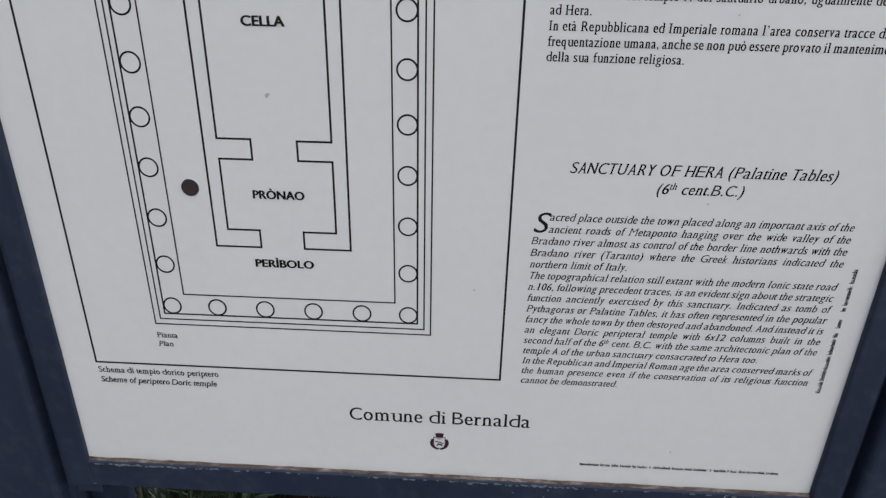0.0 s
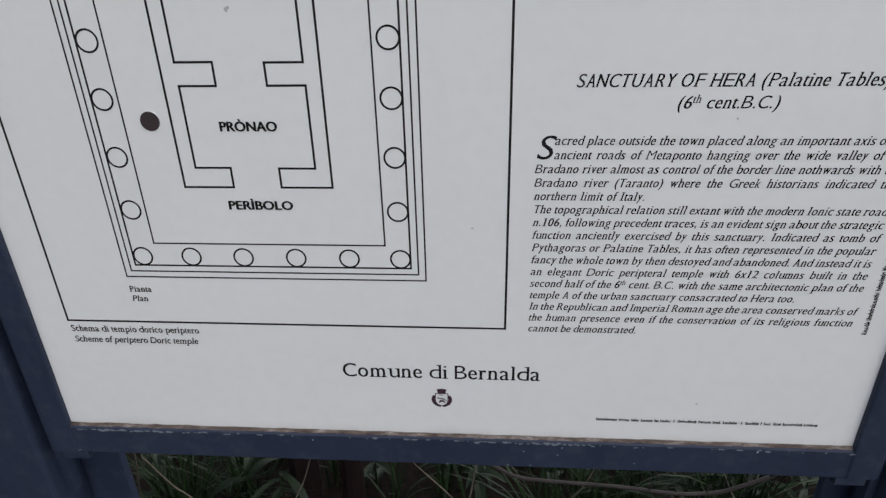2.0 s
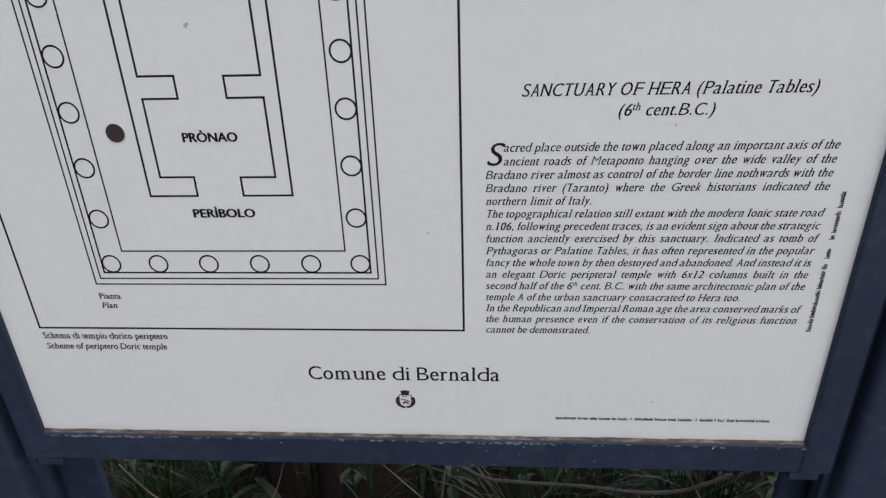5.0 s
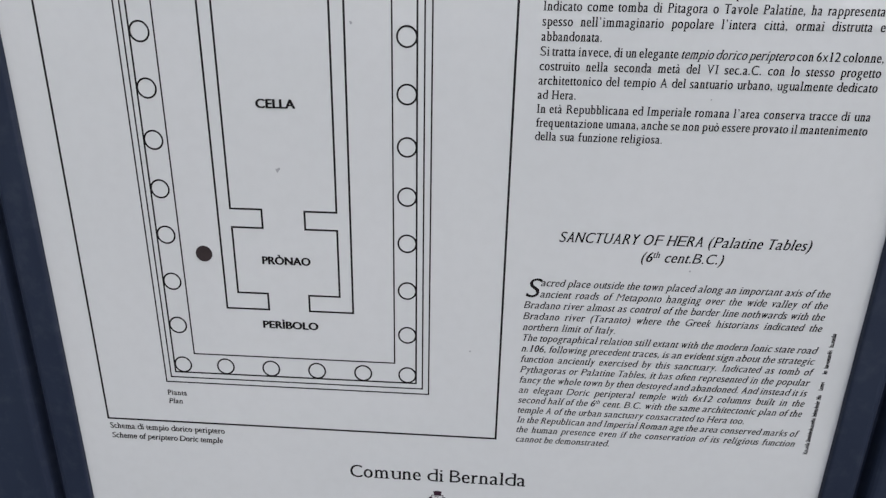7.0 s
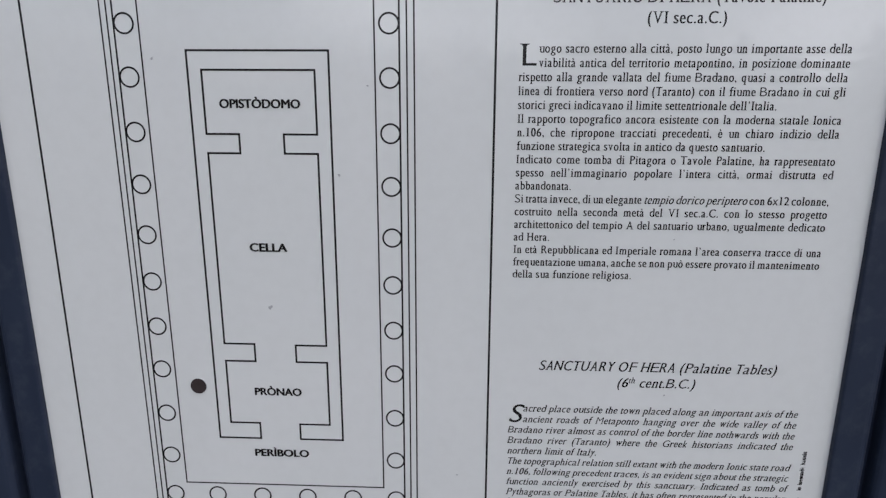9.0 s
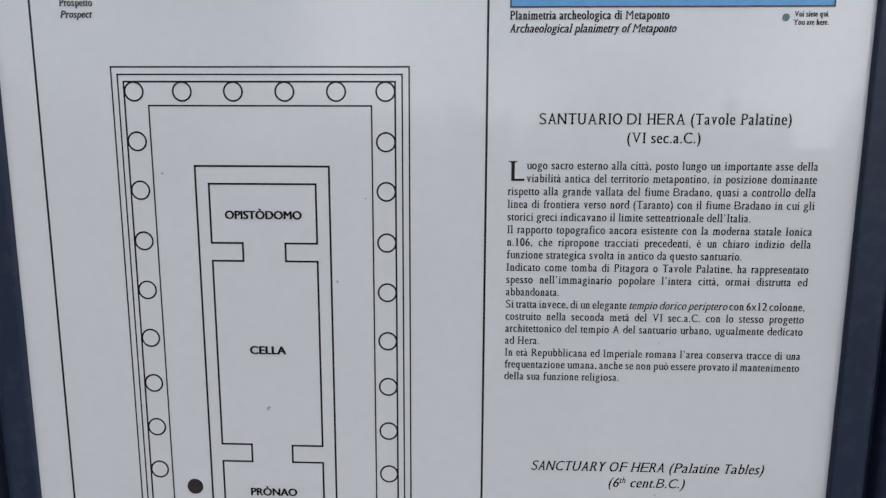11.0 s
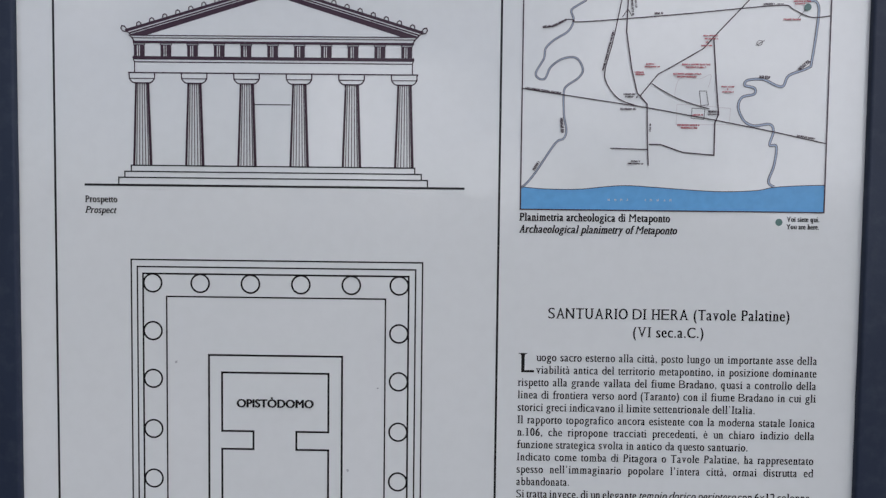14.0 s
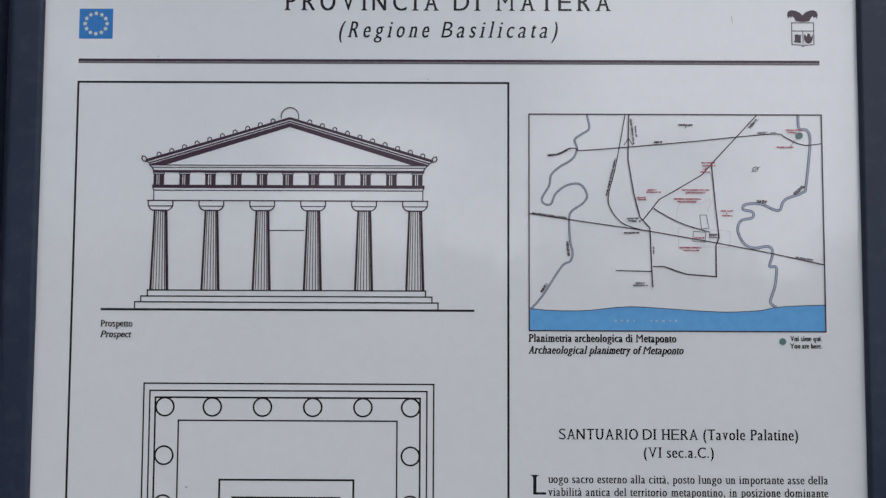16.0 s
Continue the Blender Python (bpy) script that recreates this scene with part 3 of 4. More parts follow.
for s in (-1, 1):
    for i in range(10):
        dx = (0.0245 if s > 0 else 0.0208) + i * 0.01545
        zc = 1.7066 - dx * 0.0528 / 0.1765 + 0.0002
        cx, tip = TC + 0.0012 + s * dx, 0.0008 * s
        bm = bmesh.new()
        stroke(bm, [(cx - 0.0026, zc + tip), (cx - 0.0022, zc + 0.0026), (cx, zc + 0.0040), (cx + 0.0022, zc + 0.0026), (cx + 0.0026, zc - tip)], 0.0013, 3)
        part("drawn_antefix", bm, BROWN, board)
    cx = TC + 0.0012 + s * 0.1780
    bm = bmesh.new()
    stroke(bm, [(cx - s * 0.0035, 1.6545), (cx - s * 0.001, 1.6575), (cx + s * 0.0022, 1.6580), (cx + s * 0.0030, 1.6550), (cx + s * 0.0012, 1.6520), (cx - s * 0.004, 1.6510)], 0.0014, 3)
    part("drawn_antefix", bm, BROWN, board)
bm = bmesh.new()
stroke(bm, [(TC + 0.0012 + 0.0108 * math.cos(math.radians(a)), 1.7075 + 0.0110 * math.sin(math.radians(a))) for a in range(-22, 203, 9)], 0.0013, 3)
part("drawn_acroterion", bm, BROWN, board)

# temple plan
for x0, x1, z0, z1, w in ((0.0903, 0.4400, 0.6729, 1.3817, 0.0018), (0.0976, 0.4318, 0.6806, 1.3732, 0.0018), (0.1044, 0.4236, 0.6884, 1.3650, 0.0021), (0.1327, 0.3960, 0.7167, 1.3376, 0.0018)):
    bm = bmesh.new()
    stroke(bm, [(x0, z0), (x1, z0), (x1, z1), (x0, z1)], w, 1, True)
    part("plan_line", bm, INK, board)
PLAN_Z = (1.3538, 1.2960, 1.2380, 1.1766, 1.1156, 1.0545, 0.9957, 0.9373, 0.8796, 0.8181, 0.7574, 0.7000)
PLAN_X = (0.1161, 0.1733, 0.2338, 0.2944, 0.3549, 0.4124)
for j, z in enumerate(PLAN_Z):
    for i, x in enumerate(PLAN_X):
        if j in (0, 11) or i in (0, 5):
            bm = bmesh.new()
            ring(bm, x, z, 0.0108, 0.0021, 2)
            part("plan_column", bm, INK, board)
# walls of the inner rooms
XO0, XO1, XI0, XI1, D0, D1 = 0.1835, 0.3443, 0.1993, 0.3280, 0.2373, 0.2893
for pts in ([(D0, 0.7848), (XO0, 0.7848), (XO0, 1.2674), (XO1, 1.2674), (XO1, 0.7848), (D1, 0.7848), (D1, 0.8062), (XI1, 0.8062), (XI1, 0.8927), (D1, 0.8927), (D1, 0.9152), (XI1, 0.9152), (XI1, 1.1530), (D1, 1.1530), (D1, 1.1750), (XI1, 1.1750), (XI1, 1.2464), (XI0, 1.2464), (XI0, 1.1750), (D0, 1.1750), (D0, 1.1530), (XI0, 1.1530), (XI0, 0.9160), (D0, 0.9160), (D0, 0.8927), (XI0, 0.8927), (XI0, 0.8068), (D0, 0.8068)],):
    bm = bmesh.new()
    stroke(bm, pts, 0.0024, 1, True)
    part("plan_wall_line", bm, INK, board)
for s, x0, x1, z, c in (("OPISTÒDOMO", 0.2176, 0.3097, 1.2045, 0.0096), ("CELLA", 0.2408, 0.2853, 1.0359, 0.0098), ("PRÒNAO", 0.2340, 0.2931, 0.8465, 0.0098), ("PERÌBOLO", 0.2285, 0.2985, 0.7592, 0.0098)):
    plain_line(s, x0, x1, z, c, board)
text_line("Prospetto", 0.0352, 0.0747, 1.4497, 0.0078, board)
text_line("Prospect", 0.0352, 0.0723, 1.4368, 0.0078, board, style="italic")
text_line("Pianta", 0.0886, 0.1160, 0.6526, 0.0076, board, style="broad")
text_line("Plan", 0.0888, 0.1086, 0.6396, 0.0076, board, style="broad_italic")
text_line("Schema di tempio dorico periptero", 0.0005, 0.1619, 0.5948, 0.0085, board, style="broad")
text_line("Scheme of periptero Doric temple", 0.0005, 0.1573, 0.5792, 0.0085, board, style="broad_italic")

# ---- print: map ----
MX0, MX1, MZ0, MZ1 = 0.5552, 0.9133, 1.4470, 1.7115
coast = smooth([(0.5556, 1.4735), (0.583, 1.4712), (0.623, 1.4712), (0.662, 1.4752), (0.685, 1.4760), (0.717, 1.4742), (0.764, 1.4712), (0.799, 1.4702), (0.835, 1.4722), (0.854, 1.4760), (0.886, 1.4782), (0.9128, 1.4790)], 6)
bm = bmesh.new()
for a, b in zip(coast[:-1], coast[1:]):
    flat(bm, [(a[0], MZ0 + 0.0004), (b[0], MZ0 + 0.0004), b, a], 1)
bmesh.ops.remove_doubles(bm, verts=bm.verts[:], dist=1e-6)
part("map_sea", bm, SEA, board, "flat blue sea along the foot of the map")
RIV_W = [(0.626, 1.711), (0.629, 1.694), (0.620, 1.687), (0.611, 1.680), (0.614, 1.669), (0.608, 1.656), (0.592, 1.646), (0.582, 1.636), (0.580, 1.624), (0.571, 1.608), (0.574, 1.601), (0.582, 1.601), (0.588, 1.614), (0.602, 1.624), (0.618, 1.625), (0.626, 1.612), (0.621, 1.602), (0.607, 1.592), (0.604, 1.582), (0.605, 1.557), (0.608, 1.541), (0.605, 1.531), (0.595, 1.525), (0.574, 1.493), (0.564, 1.480), (0.556, 1.4725)]
RIV_E = [(0.885, 1.711), (0.886, 1.695), (0.896, 1.692), (0.899, 1.677), (0.893, 1.625), (0.889, 1.616), (0.867, 1.607), (0.861, 1.595), (0.853, 1.595), (0.837, 1.602), (0.819, 1.601), (0.816, 1.595), (0.827, 1.592), (0.827, 1.585), (0.813, 1.581), (0.809, 1.569), (0.816, 1.554), (0.828, 1.548), (0.846, 1.550), (0.851, 1.542), (0.847, 1.526), (0.855, 1.524), (0.853, 1.502), (0.847, 1.483), (0.854, 1.4765)]
for pts, w in ((RIV_W, 0.0026), (RIV_E, 0.0033)):
    bm = bmesh.new()
    stroke(bm, smooth(pts), w, 2)
    part("map_river", bm, FADED, board)
    bm = bmesh.new()
    stroke(bm, smooth(pts), w - 0.0016, 3)
    part("map_river_water", bm, RIVER, board)
bm = bmesh.new()
stroke(bm, [(x, z + 0.0002) for x, z in coast], 0.0008, 3)
stroke(bm, [(MX0, MZ0), (MX1, MZ0), (MX1, MZ1), (MX0, MZ1)], 0.0015, 4, True)
part("map_border", bm, BROWN, board)
ROADS = (
    (smooth([(0.578, 1.660), (0.592, 1.662), (0.604, 1.669), (0.614, 1.669), (0.626, 1.667), (0.743, 1.677), (0.811, 1.684), (0.858, 1.688), (0.868, 1.684), (0.882, 1.677), (0.894, 1.674), (0.9125, 1.676)]), 0.0014),
    ([(0.5555, 1.589), (0.603, 1.582), (0.702, 1.568), (0.783, 1.554), (0.852, 1.541), (0.9125, 1.528)], 0.0014),
    (smooth([(0.673, 1.711), (0.661, 1.648), (0.652, 1.612), (0.654, 1.596), (0.667, 1.579), (0.686, 1.571), (0.702, 1.568)]), 0.0014),
    ([(0.6775, 1.711), (0.676, 1.656), (0.683, 1.613), (0.690, 1.585), (0.702, 1.572), (0.7035, 1.525), (0.705, 1.500)], 0.0016),
    ([(0.694, 1.582), (0.714, 1.607), (0.732, 1.617), (0.766, 1.637), (0.782, 1.655), (0.809, 1.684), (0.834, 1.711)], 0.0015),
    ([(0.778, 1.649), (0.782, 1.601), (0.786, 1.561), (0.782, 1.551), (0.782, 1.513), (0.745, 1.516), (0.719, 1.525), (0.705, 1.525)], 0.0017),
    (smooth([(0.707, 1.596), (0.718, 1.589), (0.742, 1.577), (0.775, 1.567)]), 0.0014),
    ([(0.660, 1.520), (0.704, 1.519)], 0.0014),
    ([(0.671, 1.673), (0.677, 1.682), (0.682, 1.674)], 0.0010),
    ([(0.826, 1.6945), (0.837, 1.7065)], 0.0006),
    ([(0.875, 1.673), (0.884, 1.684)], 0.0006),
    (smooth([(0.8275, 1.6435), (0.8305, 1.6470), (0.8345, 1.6462), (0.8335, 1.6425), (0.8300, 1.6412), (0.8275, 1.6435)], 4), 0.0007),
    ([(0.8270, 1.6412), (0.8375, 1.6475)], 0.0007),
)
for k, (pts, w) in enumerate(ROADS):
    bm = bmesh.new()
    stroke(bm, pts, w * 0.85, 4 + k % 4)
    part("map_road", bm, BROWN, board)
bm = bmesh.new()
stroke(bm, [(0.755, 1.568), (0.770, 1.567), (0.769, 1.555), (0.754, 1.556)], 0.0007, 3, True)
stroke(bm, [(0.763, 1.588), (0.771, 1.588), (0.774, 1.572), (0.765, 1.571)], 0.0007, 3, True)
part("map_site", bm, FADED, board)
bm = bmesh.new()
stroke(bm, [(0.737, 1.549), (0.737, 1.572), (0.757, 1.572), (0.800, 1.568), (0.799, 1.549)], 0.0005, 2, True)
stroke(bm, smooth([(0.734, 1.583), (0.737, 1.598), (0.745, 1.605), (0.762, 1.602), (0.776, 1.607), (0.773, 1.592)]), 0.0005, 2)
part("map_park_line", bm, PINK, board)


def bar(kind, x, z, w, h, turn=0):
    """Illegible map lettering: a row of short letter-like bars."""
    bm, rg = bmesh.new(), random.Random(int(x * 9000 + z * 700))
    c, s = math.cos(math.radians(turn)), math.sin(math.radians(turn))

    def piece(u0, u1, v0, v1):
        flat(bm, [(x + a * c - b * s, z + a * s + b * c) for a, b in ((u0, v0), (u1, v0), (u1, v1), (u0, v1))], 8)

    u, word = -w / 2, rg.randint(4, 9)
    while u < w / 2 - 0.0006:
        step = min(rg.uniform(0.0010, 0.0016), w / 2 - u)
        hh = h * 0.58
        piece(u, u + step * 0.55, -hh, hh)
        if step > 0.0009:
            v = rg.choice((-hh, -hh * 0.4, hh * 0.1))
            piece(u + step * 0.55, u + step, v, v + hh * 0.9)
            if rg.random() < 0.6:
                piece(u + step * 0.72, u + step, -hh, hh)
        u += step + 0.00022
        word -= 1
        if word == 0:
            u, word = u + 0.0009, rg.randint(4, 9)
    part("lettering_bar", bm, RED if kind == "r" else BROWN, board)


for row in (("k", 0.747, 1.6985, 0.018, 0.002), ("k", 0.747, 1.6955, 0.002, 0.002), ("r", 0.879, 1.6925, 0.020, 0.0018), ("r", 0.877, 1.6895, 0.012, 0.0014), ("r", 0.868, 1.6715, 0.020, 0.0018), ("r", 0.774, 1.652, 0.017, 0.0015), ("r", 0.775, 1.6485, 0.015, 0.0015), ("r", 0.770, 1.6445, 0.003, 0.0020), ("r", 0.770, 1.6405, 0.013, 0.0015), ("r", 0.758, 1.6185, 0.033, 0.0017), ("r", 0.758, 1.6152, 0.024, 0.0017), ("r", 0.748, 1.6075, 0.033, 0.0017), ("r", 0.748, 1.6042, 0.024, 0.0017)):
    bar(*row)
for row in (("r", 0.705, 1.6185, 0.011, 0.0015), ("r", 0.707, 1.6155, 0.018, 0.0015), ("r", 0.692, 1.609, 0.011, 0.0016), ("r", 0.693, 1.6065, 0.011, 0.0016), ("r", 0.796, 1.593, 0.016, 0.0015), ("r", 0.796, 1.590, 0.002, 0.002), ("r", 0.796, 1.587, 0.013, 0.0015), ("r", 0.751, 1.548, 0.026, 0.0016), ("r", 0.752, 1.5448, 0.019, 0.0016), ("r", 0.762, 1.560, 0.013, 0.0016)):
    bar(*row)
for row in (("k", 0.681, 1.5835, 0.014, 0.0017), ("k", 0.681, 1.5805, 0.010, 0.0017), ("k", 0.690, 1.5800, 0.0022, 0.0020), ("k", 0.680, 1.566, 0.019, 0.0019), ("k", 0.713, 1.6772, 0.010, 0.0022), ("k", 0.690, 1.505, 0.011, 0.0016), ("k", 0.690, 1.5022, 0.018, 0.0016), ("k", 0.580, 1.5868, 0.043, 0.0020, -8), ("k", 0.889, 1.5352, 0.022, 0.0019, -10), ("k", 0.839, 1.6045, 0.014, 0.0030, -5), ("k", 0.884, 1.6190, 0.016, 0.0034, 42), ("k", 0.573, 1.4985, 0.012, 0.0028, 58), ("k", 0.6025, 1.546, 0.018, 0.0030, -84)):
    bar(*row)
for row in (("k", 0.655, 1.634, 0.048, 0.0019, 76), ("k", 0.6815, 1.690, 0.032, 0.0020, -84), ("k", 0.6860, 1.690, 0.014, 0.0018, -84), ("k", 0.829, 1.7005, 0.014, 0.0020, 47), ("k", 0.841, 1.6890, 0.013, 0.0019, 3), ("k", 0.854, 1.6893, 0.008, 0.0008, 3), ("k", 0.7062, 1.545, 0.010, 0.0016, 90), ("k", 0.7800, 1.5640, 0.013, 0.0022), ("k", 0.7800, 1.5608, 0.013, 0.0016), ("k", 0.598, 1.6655, 0.017, 0.0024, 26), ("k", 0.584, 1.6610, 0.012, 0.0024, 5)):
    bar(*row)
for i, x in enumerate((0.6598, 0.6675, 0.6745, 0.6812, 0.7025, 0.7095, 0.7175, 0.7252, 0.7325)):
    bm = bmesh.new()
    for k, (u, w) in enumerate(((-0.0010, 0.0007), (0.0007, 0.0007))):
        if i in (3, 4, 7) and k == 0:
            continue
        rect(bm, x + u - w / 2, x + u + w / 2, 1.4582, 1.4607, 3)
    rect(bm, x - 0.0008, x + 0.0008, 1.4592 + 0.0006 * (i % 3 - 1), 1.4599 + 0.0006 * (i % 3 - 1), 4)
    part("lettering_bar", bm, PALE, board)
bm = bmesh.new()
disc(bm, 0.8858, 1.6858, 0.0040, 9)
part("map_marker", bm, GREEN, board, "round grey-green place marker")
bm = bmesh.new()
disc(bm, 0.8610, 1.4350, 0.0042, 2)
part("legend_marker", bm, GREEN, board, "round grey-green place marker")
text_line("Planimetria archeologica di Metaponto", 0.5541, 0.7329, 1.4335, 0.0092, board)
text_line("Archaeological planimetry of Metaponto", 0.5541, 0.7409, 1.4193, 0.0092, board, style="italic")
text_line("Voi siete qui.", 0.8699, 0.9087, 1.4358, 0.0058, board)
text_line("You are here.", 0.8697, 0.9087, 1.4270, 0.0058, board)

# ---- print: Italian text ----
text_line("SANTUARIO DI HERA (Tavole Palatine)", 0.5901, 0.8782, 1.3172, 0.0126, board)
text_line("(VI sec.a.C.)", 0.6913, 0.7769, 1.2960, 0.0122, board)
text_line("L", 0.5556, 0.5758, 1.2518, 0.0232, board)
ITALIAN = (
    ("uogo sacro esterno alla città, posto lungo un importante asse della", 0.5770, 0.9122),
    ("viabilità antica del territorio metapontino, in posizione dominante", 0.5770, 0.9122),
    ("rispetto alla grande vallata del fiume Bradano, quasi a controllo della", 0.5556, 0.9122),
    ("linea di frontiera verso nord (Taranto) con il fiume Bradano in cui gli", 0.5556, 0.9122),
    ("storici greci indicavano il limite settentrionale dell’Italia.", 0.5556, 0.8407),
    ("Il rapporto topografico ancora esistente con la moderna statale Ionica", 0.5556, 0.9122),
    ("n.106, che ripropone tracciati precedenti, è un chiaro indizio della", 0.5556, 0.9122),
    ("funzione strategica svolta in antico da questo santuario.", 0.5556, 0.8336),
    ("Indicato come tomba di Pitagora o Tavole Palatine, ha rappresentato", 0.5556, 0.9122),
    ("spesso nell’immaginario popolare l’intera città, ormai distrutta ed", 0.5556, 0.9122),
    ("abbandonata.", 0.5556, 0.6203),
    ("Si tratta invece, di un elegante _tempio _dorico _periptero con 6x12 colonne,", 0.5556, 0.9122),
    ("costruito nella seconda metà del VI sec.a.C. con lo stesso progetto", 0.5556, 0.9122),
    ("architettonico del tempio A del santuario urbano, ugualmente dedicato", 0.5556, 0.9122),
    ("ad Hera.", 0.5556, 0.5982),
    ("In età Repubblicana ed Imperiale romana l’area conserva tracce di una", 0.5556, 0.9122),
    ("frequentazione umana, anche se non può essere provato il mantenimento", 0.5556, 0.9122),
    ("della sua funzione religiosa.", 0.5556, 0.6966),
)
ITALIAN_EM = block_width(ITALIAN, "roman")
for i, (s, x0, x1) in enumerate(ITALIAN):
    text_line(s, x0, x1, 1.2655 - 0.01514 * i, 0.0095, board, across=ITALIAN_EM)

# ---- print: English text ----
text_line("SANCTUARY OF HERA (Palatine Tables)", 0.5912, 0.8800, 0.8893, 0.0126, board, style="italic")
text_line("(6^th cent.B.C.)", 0.6881, 0.7840, 0.8684, 0.0122, board, style="italic")
text_line("S", 0.5556, 0.5730, 0.8170, 0.0245, board, style="italic")
ENGLISH = (
    ("acred place outside the town placed along an important axis of the", 0.5740, 0.9132),
    ("ancient roads of Metaponto hanging over the wide valley of the", 0.5740, 0.9132),
    ("Bradano river almost as control of the border line nothwards with the", 0.5556, 0.9132),
    ("Bradano river (Taranto) where the Greek historians indicated the", 0.5556, 0.9132),
    ("northern limit of Italy.", 0.5556, 0.6700),
    ("The topographical relation still extant with the modern Ionic state road", 0.5556, 0.9132),
    ("n.106, following precedent traces, is an evident sign about the strategic", 0.5556, 0.9132),
    ("function anciently exercised by this sanctuary. Indicated as tomb of", 0.5556, 0.9132),
    ("Pythagoras or Palatine Tables, it has often represented in the popular", 0.5556, 0.9132),
    ("fancy the whole town by then destoyed and abandoned. And instead it is", 0.5556, 0.9132),
    ("an elegant Doric peripteral temple with 6x12 columns built in the", 0.5556, 0.9132),
    ("second half of the 6^th cent. B.C. with the same architectonic plan of the", 0.5556, 0.9132),
    ("temple A of the urban sanctuary consacrated to Hera too.", 0.5556, 0.8454),
    ("In the Republican and Imperial Roman age the area conserved marks of", 0.5556, 0.9132),
    ("the human presence even if the conservation of its religious function", 0.5556, 0.9132),
    ("cannot be demonstrated.", 0.5556, 0.6792),
)
ENGLISH_EM = block_width(ENGLISH, "italic")
for i, (s, x0, x1) in enumerate(ENGLISH):
    text_line(s, x0, x1, 0.8320 - 0.01496 * i, 0.0093, board, style="italic", across=ENGLISH_EM)

# ---- print: foot of the board ----
text_line("Comune di Bernalda", 0.3322, 0.5743, 0.5357, 0.0200, board, style="broad")
bm = bmesh.new()
stroke(bm, [(0.4462, 0.5128), (0.4462, 0.5010), (0.4478, 0.4968), (0.4508, 0.4945), (0.4540, 0.4938), (0.4572, 0.4945), (0.4602, 0.4968), (0.4618, 0.5010), (0.4618, 0.5128)], 0.0011, 4, True)
for s in (-1, 1):
    rim_out = [(0.4540 + s * 0.0128 * math.cos(math.radians(a)), 0.5030 + 0.0118 * math.sin(math.radians(a))) for a in range(-84, 37, 12)]
    rim_in = [(0.4540 + s * 0.0086 * math.cos(math.radians(a)), 0.5036 + 0.0092 * math.sin(math.radians(a))) for a in range(-84, 37, 12)]
    for i in range(len(rim_out) - 1):
        flat(bm, [rim_out[i], rim_out[i + 1], rim_in[i + 1], rim_in[i]], 2)
flat(bm, [(0.4492, 0.5132), (0.4486, 0.5172), (0.4478, 0.5190), (0.4505, 0.5198), (0.4540, 0.5202), (0.4575, 0.5198), (0.4602, 0.5190), (0.4594, 0.5172), (0.4588, 0.5132)], 3)
flat(bm, [(0.4480, 0.5066), (0.4560, 0.5050), (0.4602, 0.5022), (0.4600, 0.5012), (0.4550, 0.5036), (0.4480, 0.5052)], 3)
flat(bm, [(0.4500, 0.4990), (0.4520, 0.5026), (0.4560, 0.5022), (0.4588, 0.4992), (0.4572, 0.4978), (0.4556, 0.4998), (0.4530, 0.4998), (0.4515, 0.4978)], 3)
stroke(bm, [(0.4500, 0.5098), (0.4520, 0.5108), (0.4540, 0.5096), (0.4562, 0.5106)], 0.0009, 3)
part("crest", bm, BROWN, board, "small dark coat of arms with a wreath")


def small_bars(x0, z0, dx, dz, height, words, seed):
    """A line of print too small to read, word by word in letter-like bars."""
    bm, rg = bmesh.new(), random.Random(seed)

    def piece(u0, u1, v0, v1):
        p = [(u0, v0), (u1, v0), (u1, v1), (u0, v1)]
        flat(bm, [(x0 + a * dx - b * dz, z0 + a * dz + b * dx) for a, b in p], 1)

    for start, stop in words:
        u, first = start, True
        while u < stop - 0.0004:
            step = min(rg.uniform(0.0014, 0.0021), stop - u)
            h = height if first or rg.random() < 0.22 else height * 0.70
            piece(u, u + step * 0.50, 0, h)
            v = rg.choice((0.0, height * 0.22, height * 0.40))
            piece(u + step * 0.50, u + step * 0.95, v, v + height * 0.32)
            if rg.random() < 0.65:
                piece(u + step * 0.66, u + step, 0, height * 0.70)
            u += step + 0.00026
            first = False
    part("lettering_bar", bm, INK, board)


small_bars(0.6455, 0.4768, 1, 0, 0.0047, ((0.0, 0.026), (0.028, 0.0405), (0.043, 0.052), (0.0545, 0.069), (0.071, 0.076), (0.078, 0.090), (0.094, 0.0955), (0.099, 0.122), (0.124, 0.139), (0.141, 0.151), (0.153, 0.170), (0.175, 0.1765), (0.180, 0.196), (0.198, 0.200), (0.202, 0.210), (0.213, 0.222), (0.224, 0.247), (0.249, 0.265)), 3)
small_bars(0.9318, 0.6120, 0, 1, 0.0058, ((0.0, 0.0175), (0.019, 0.055), (0.057, 0.080), (0.082, 0.088), (0.095, 0.107), (0.118, 0.123), (0.126, 0.151), (0.155, 0.174)), 8)

# dark plug in the board
bm = bmesh.new()
bmesh.ops.create_cone(bm, cap_ends=True, segments=40, radius1=0.0110, radius2=0.0108, depth=0.0008, matrix=Matrix.Translation((0.1617, -0.0002, 0.8566)) @ Matrix.Rotation(radians(90), 4, "X"))
part("rim", bm, PAPER, board, "pale rim round the plug")
bm = bmesh.new()
bmesh.ops.create_cone(bm, cap_ends=True, segments=40, radius1=0.0104, radius2=0.0102, depth=0.0014, matrix=Matrix.Translation((0.1613, -0.0004, 0.8571)) @ Matrix.Rotation(radians(90), 4, "X"))
part("plug", bm, PLUG, board, "round dark brown plug")

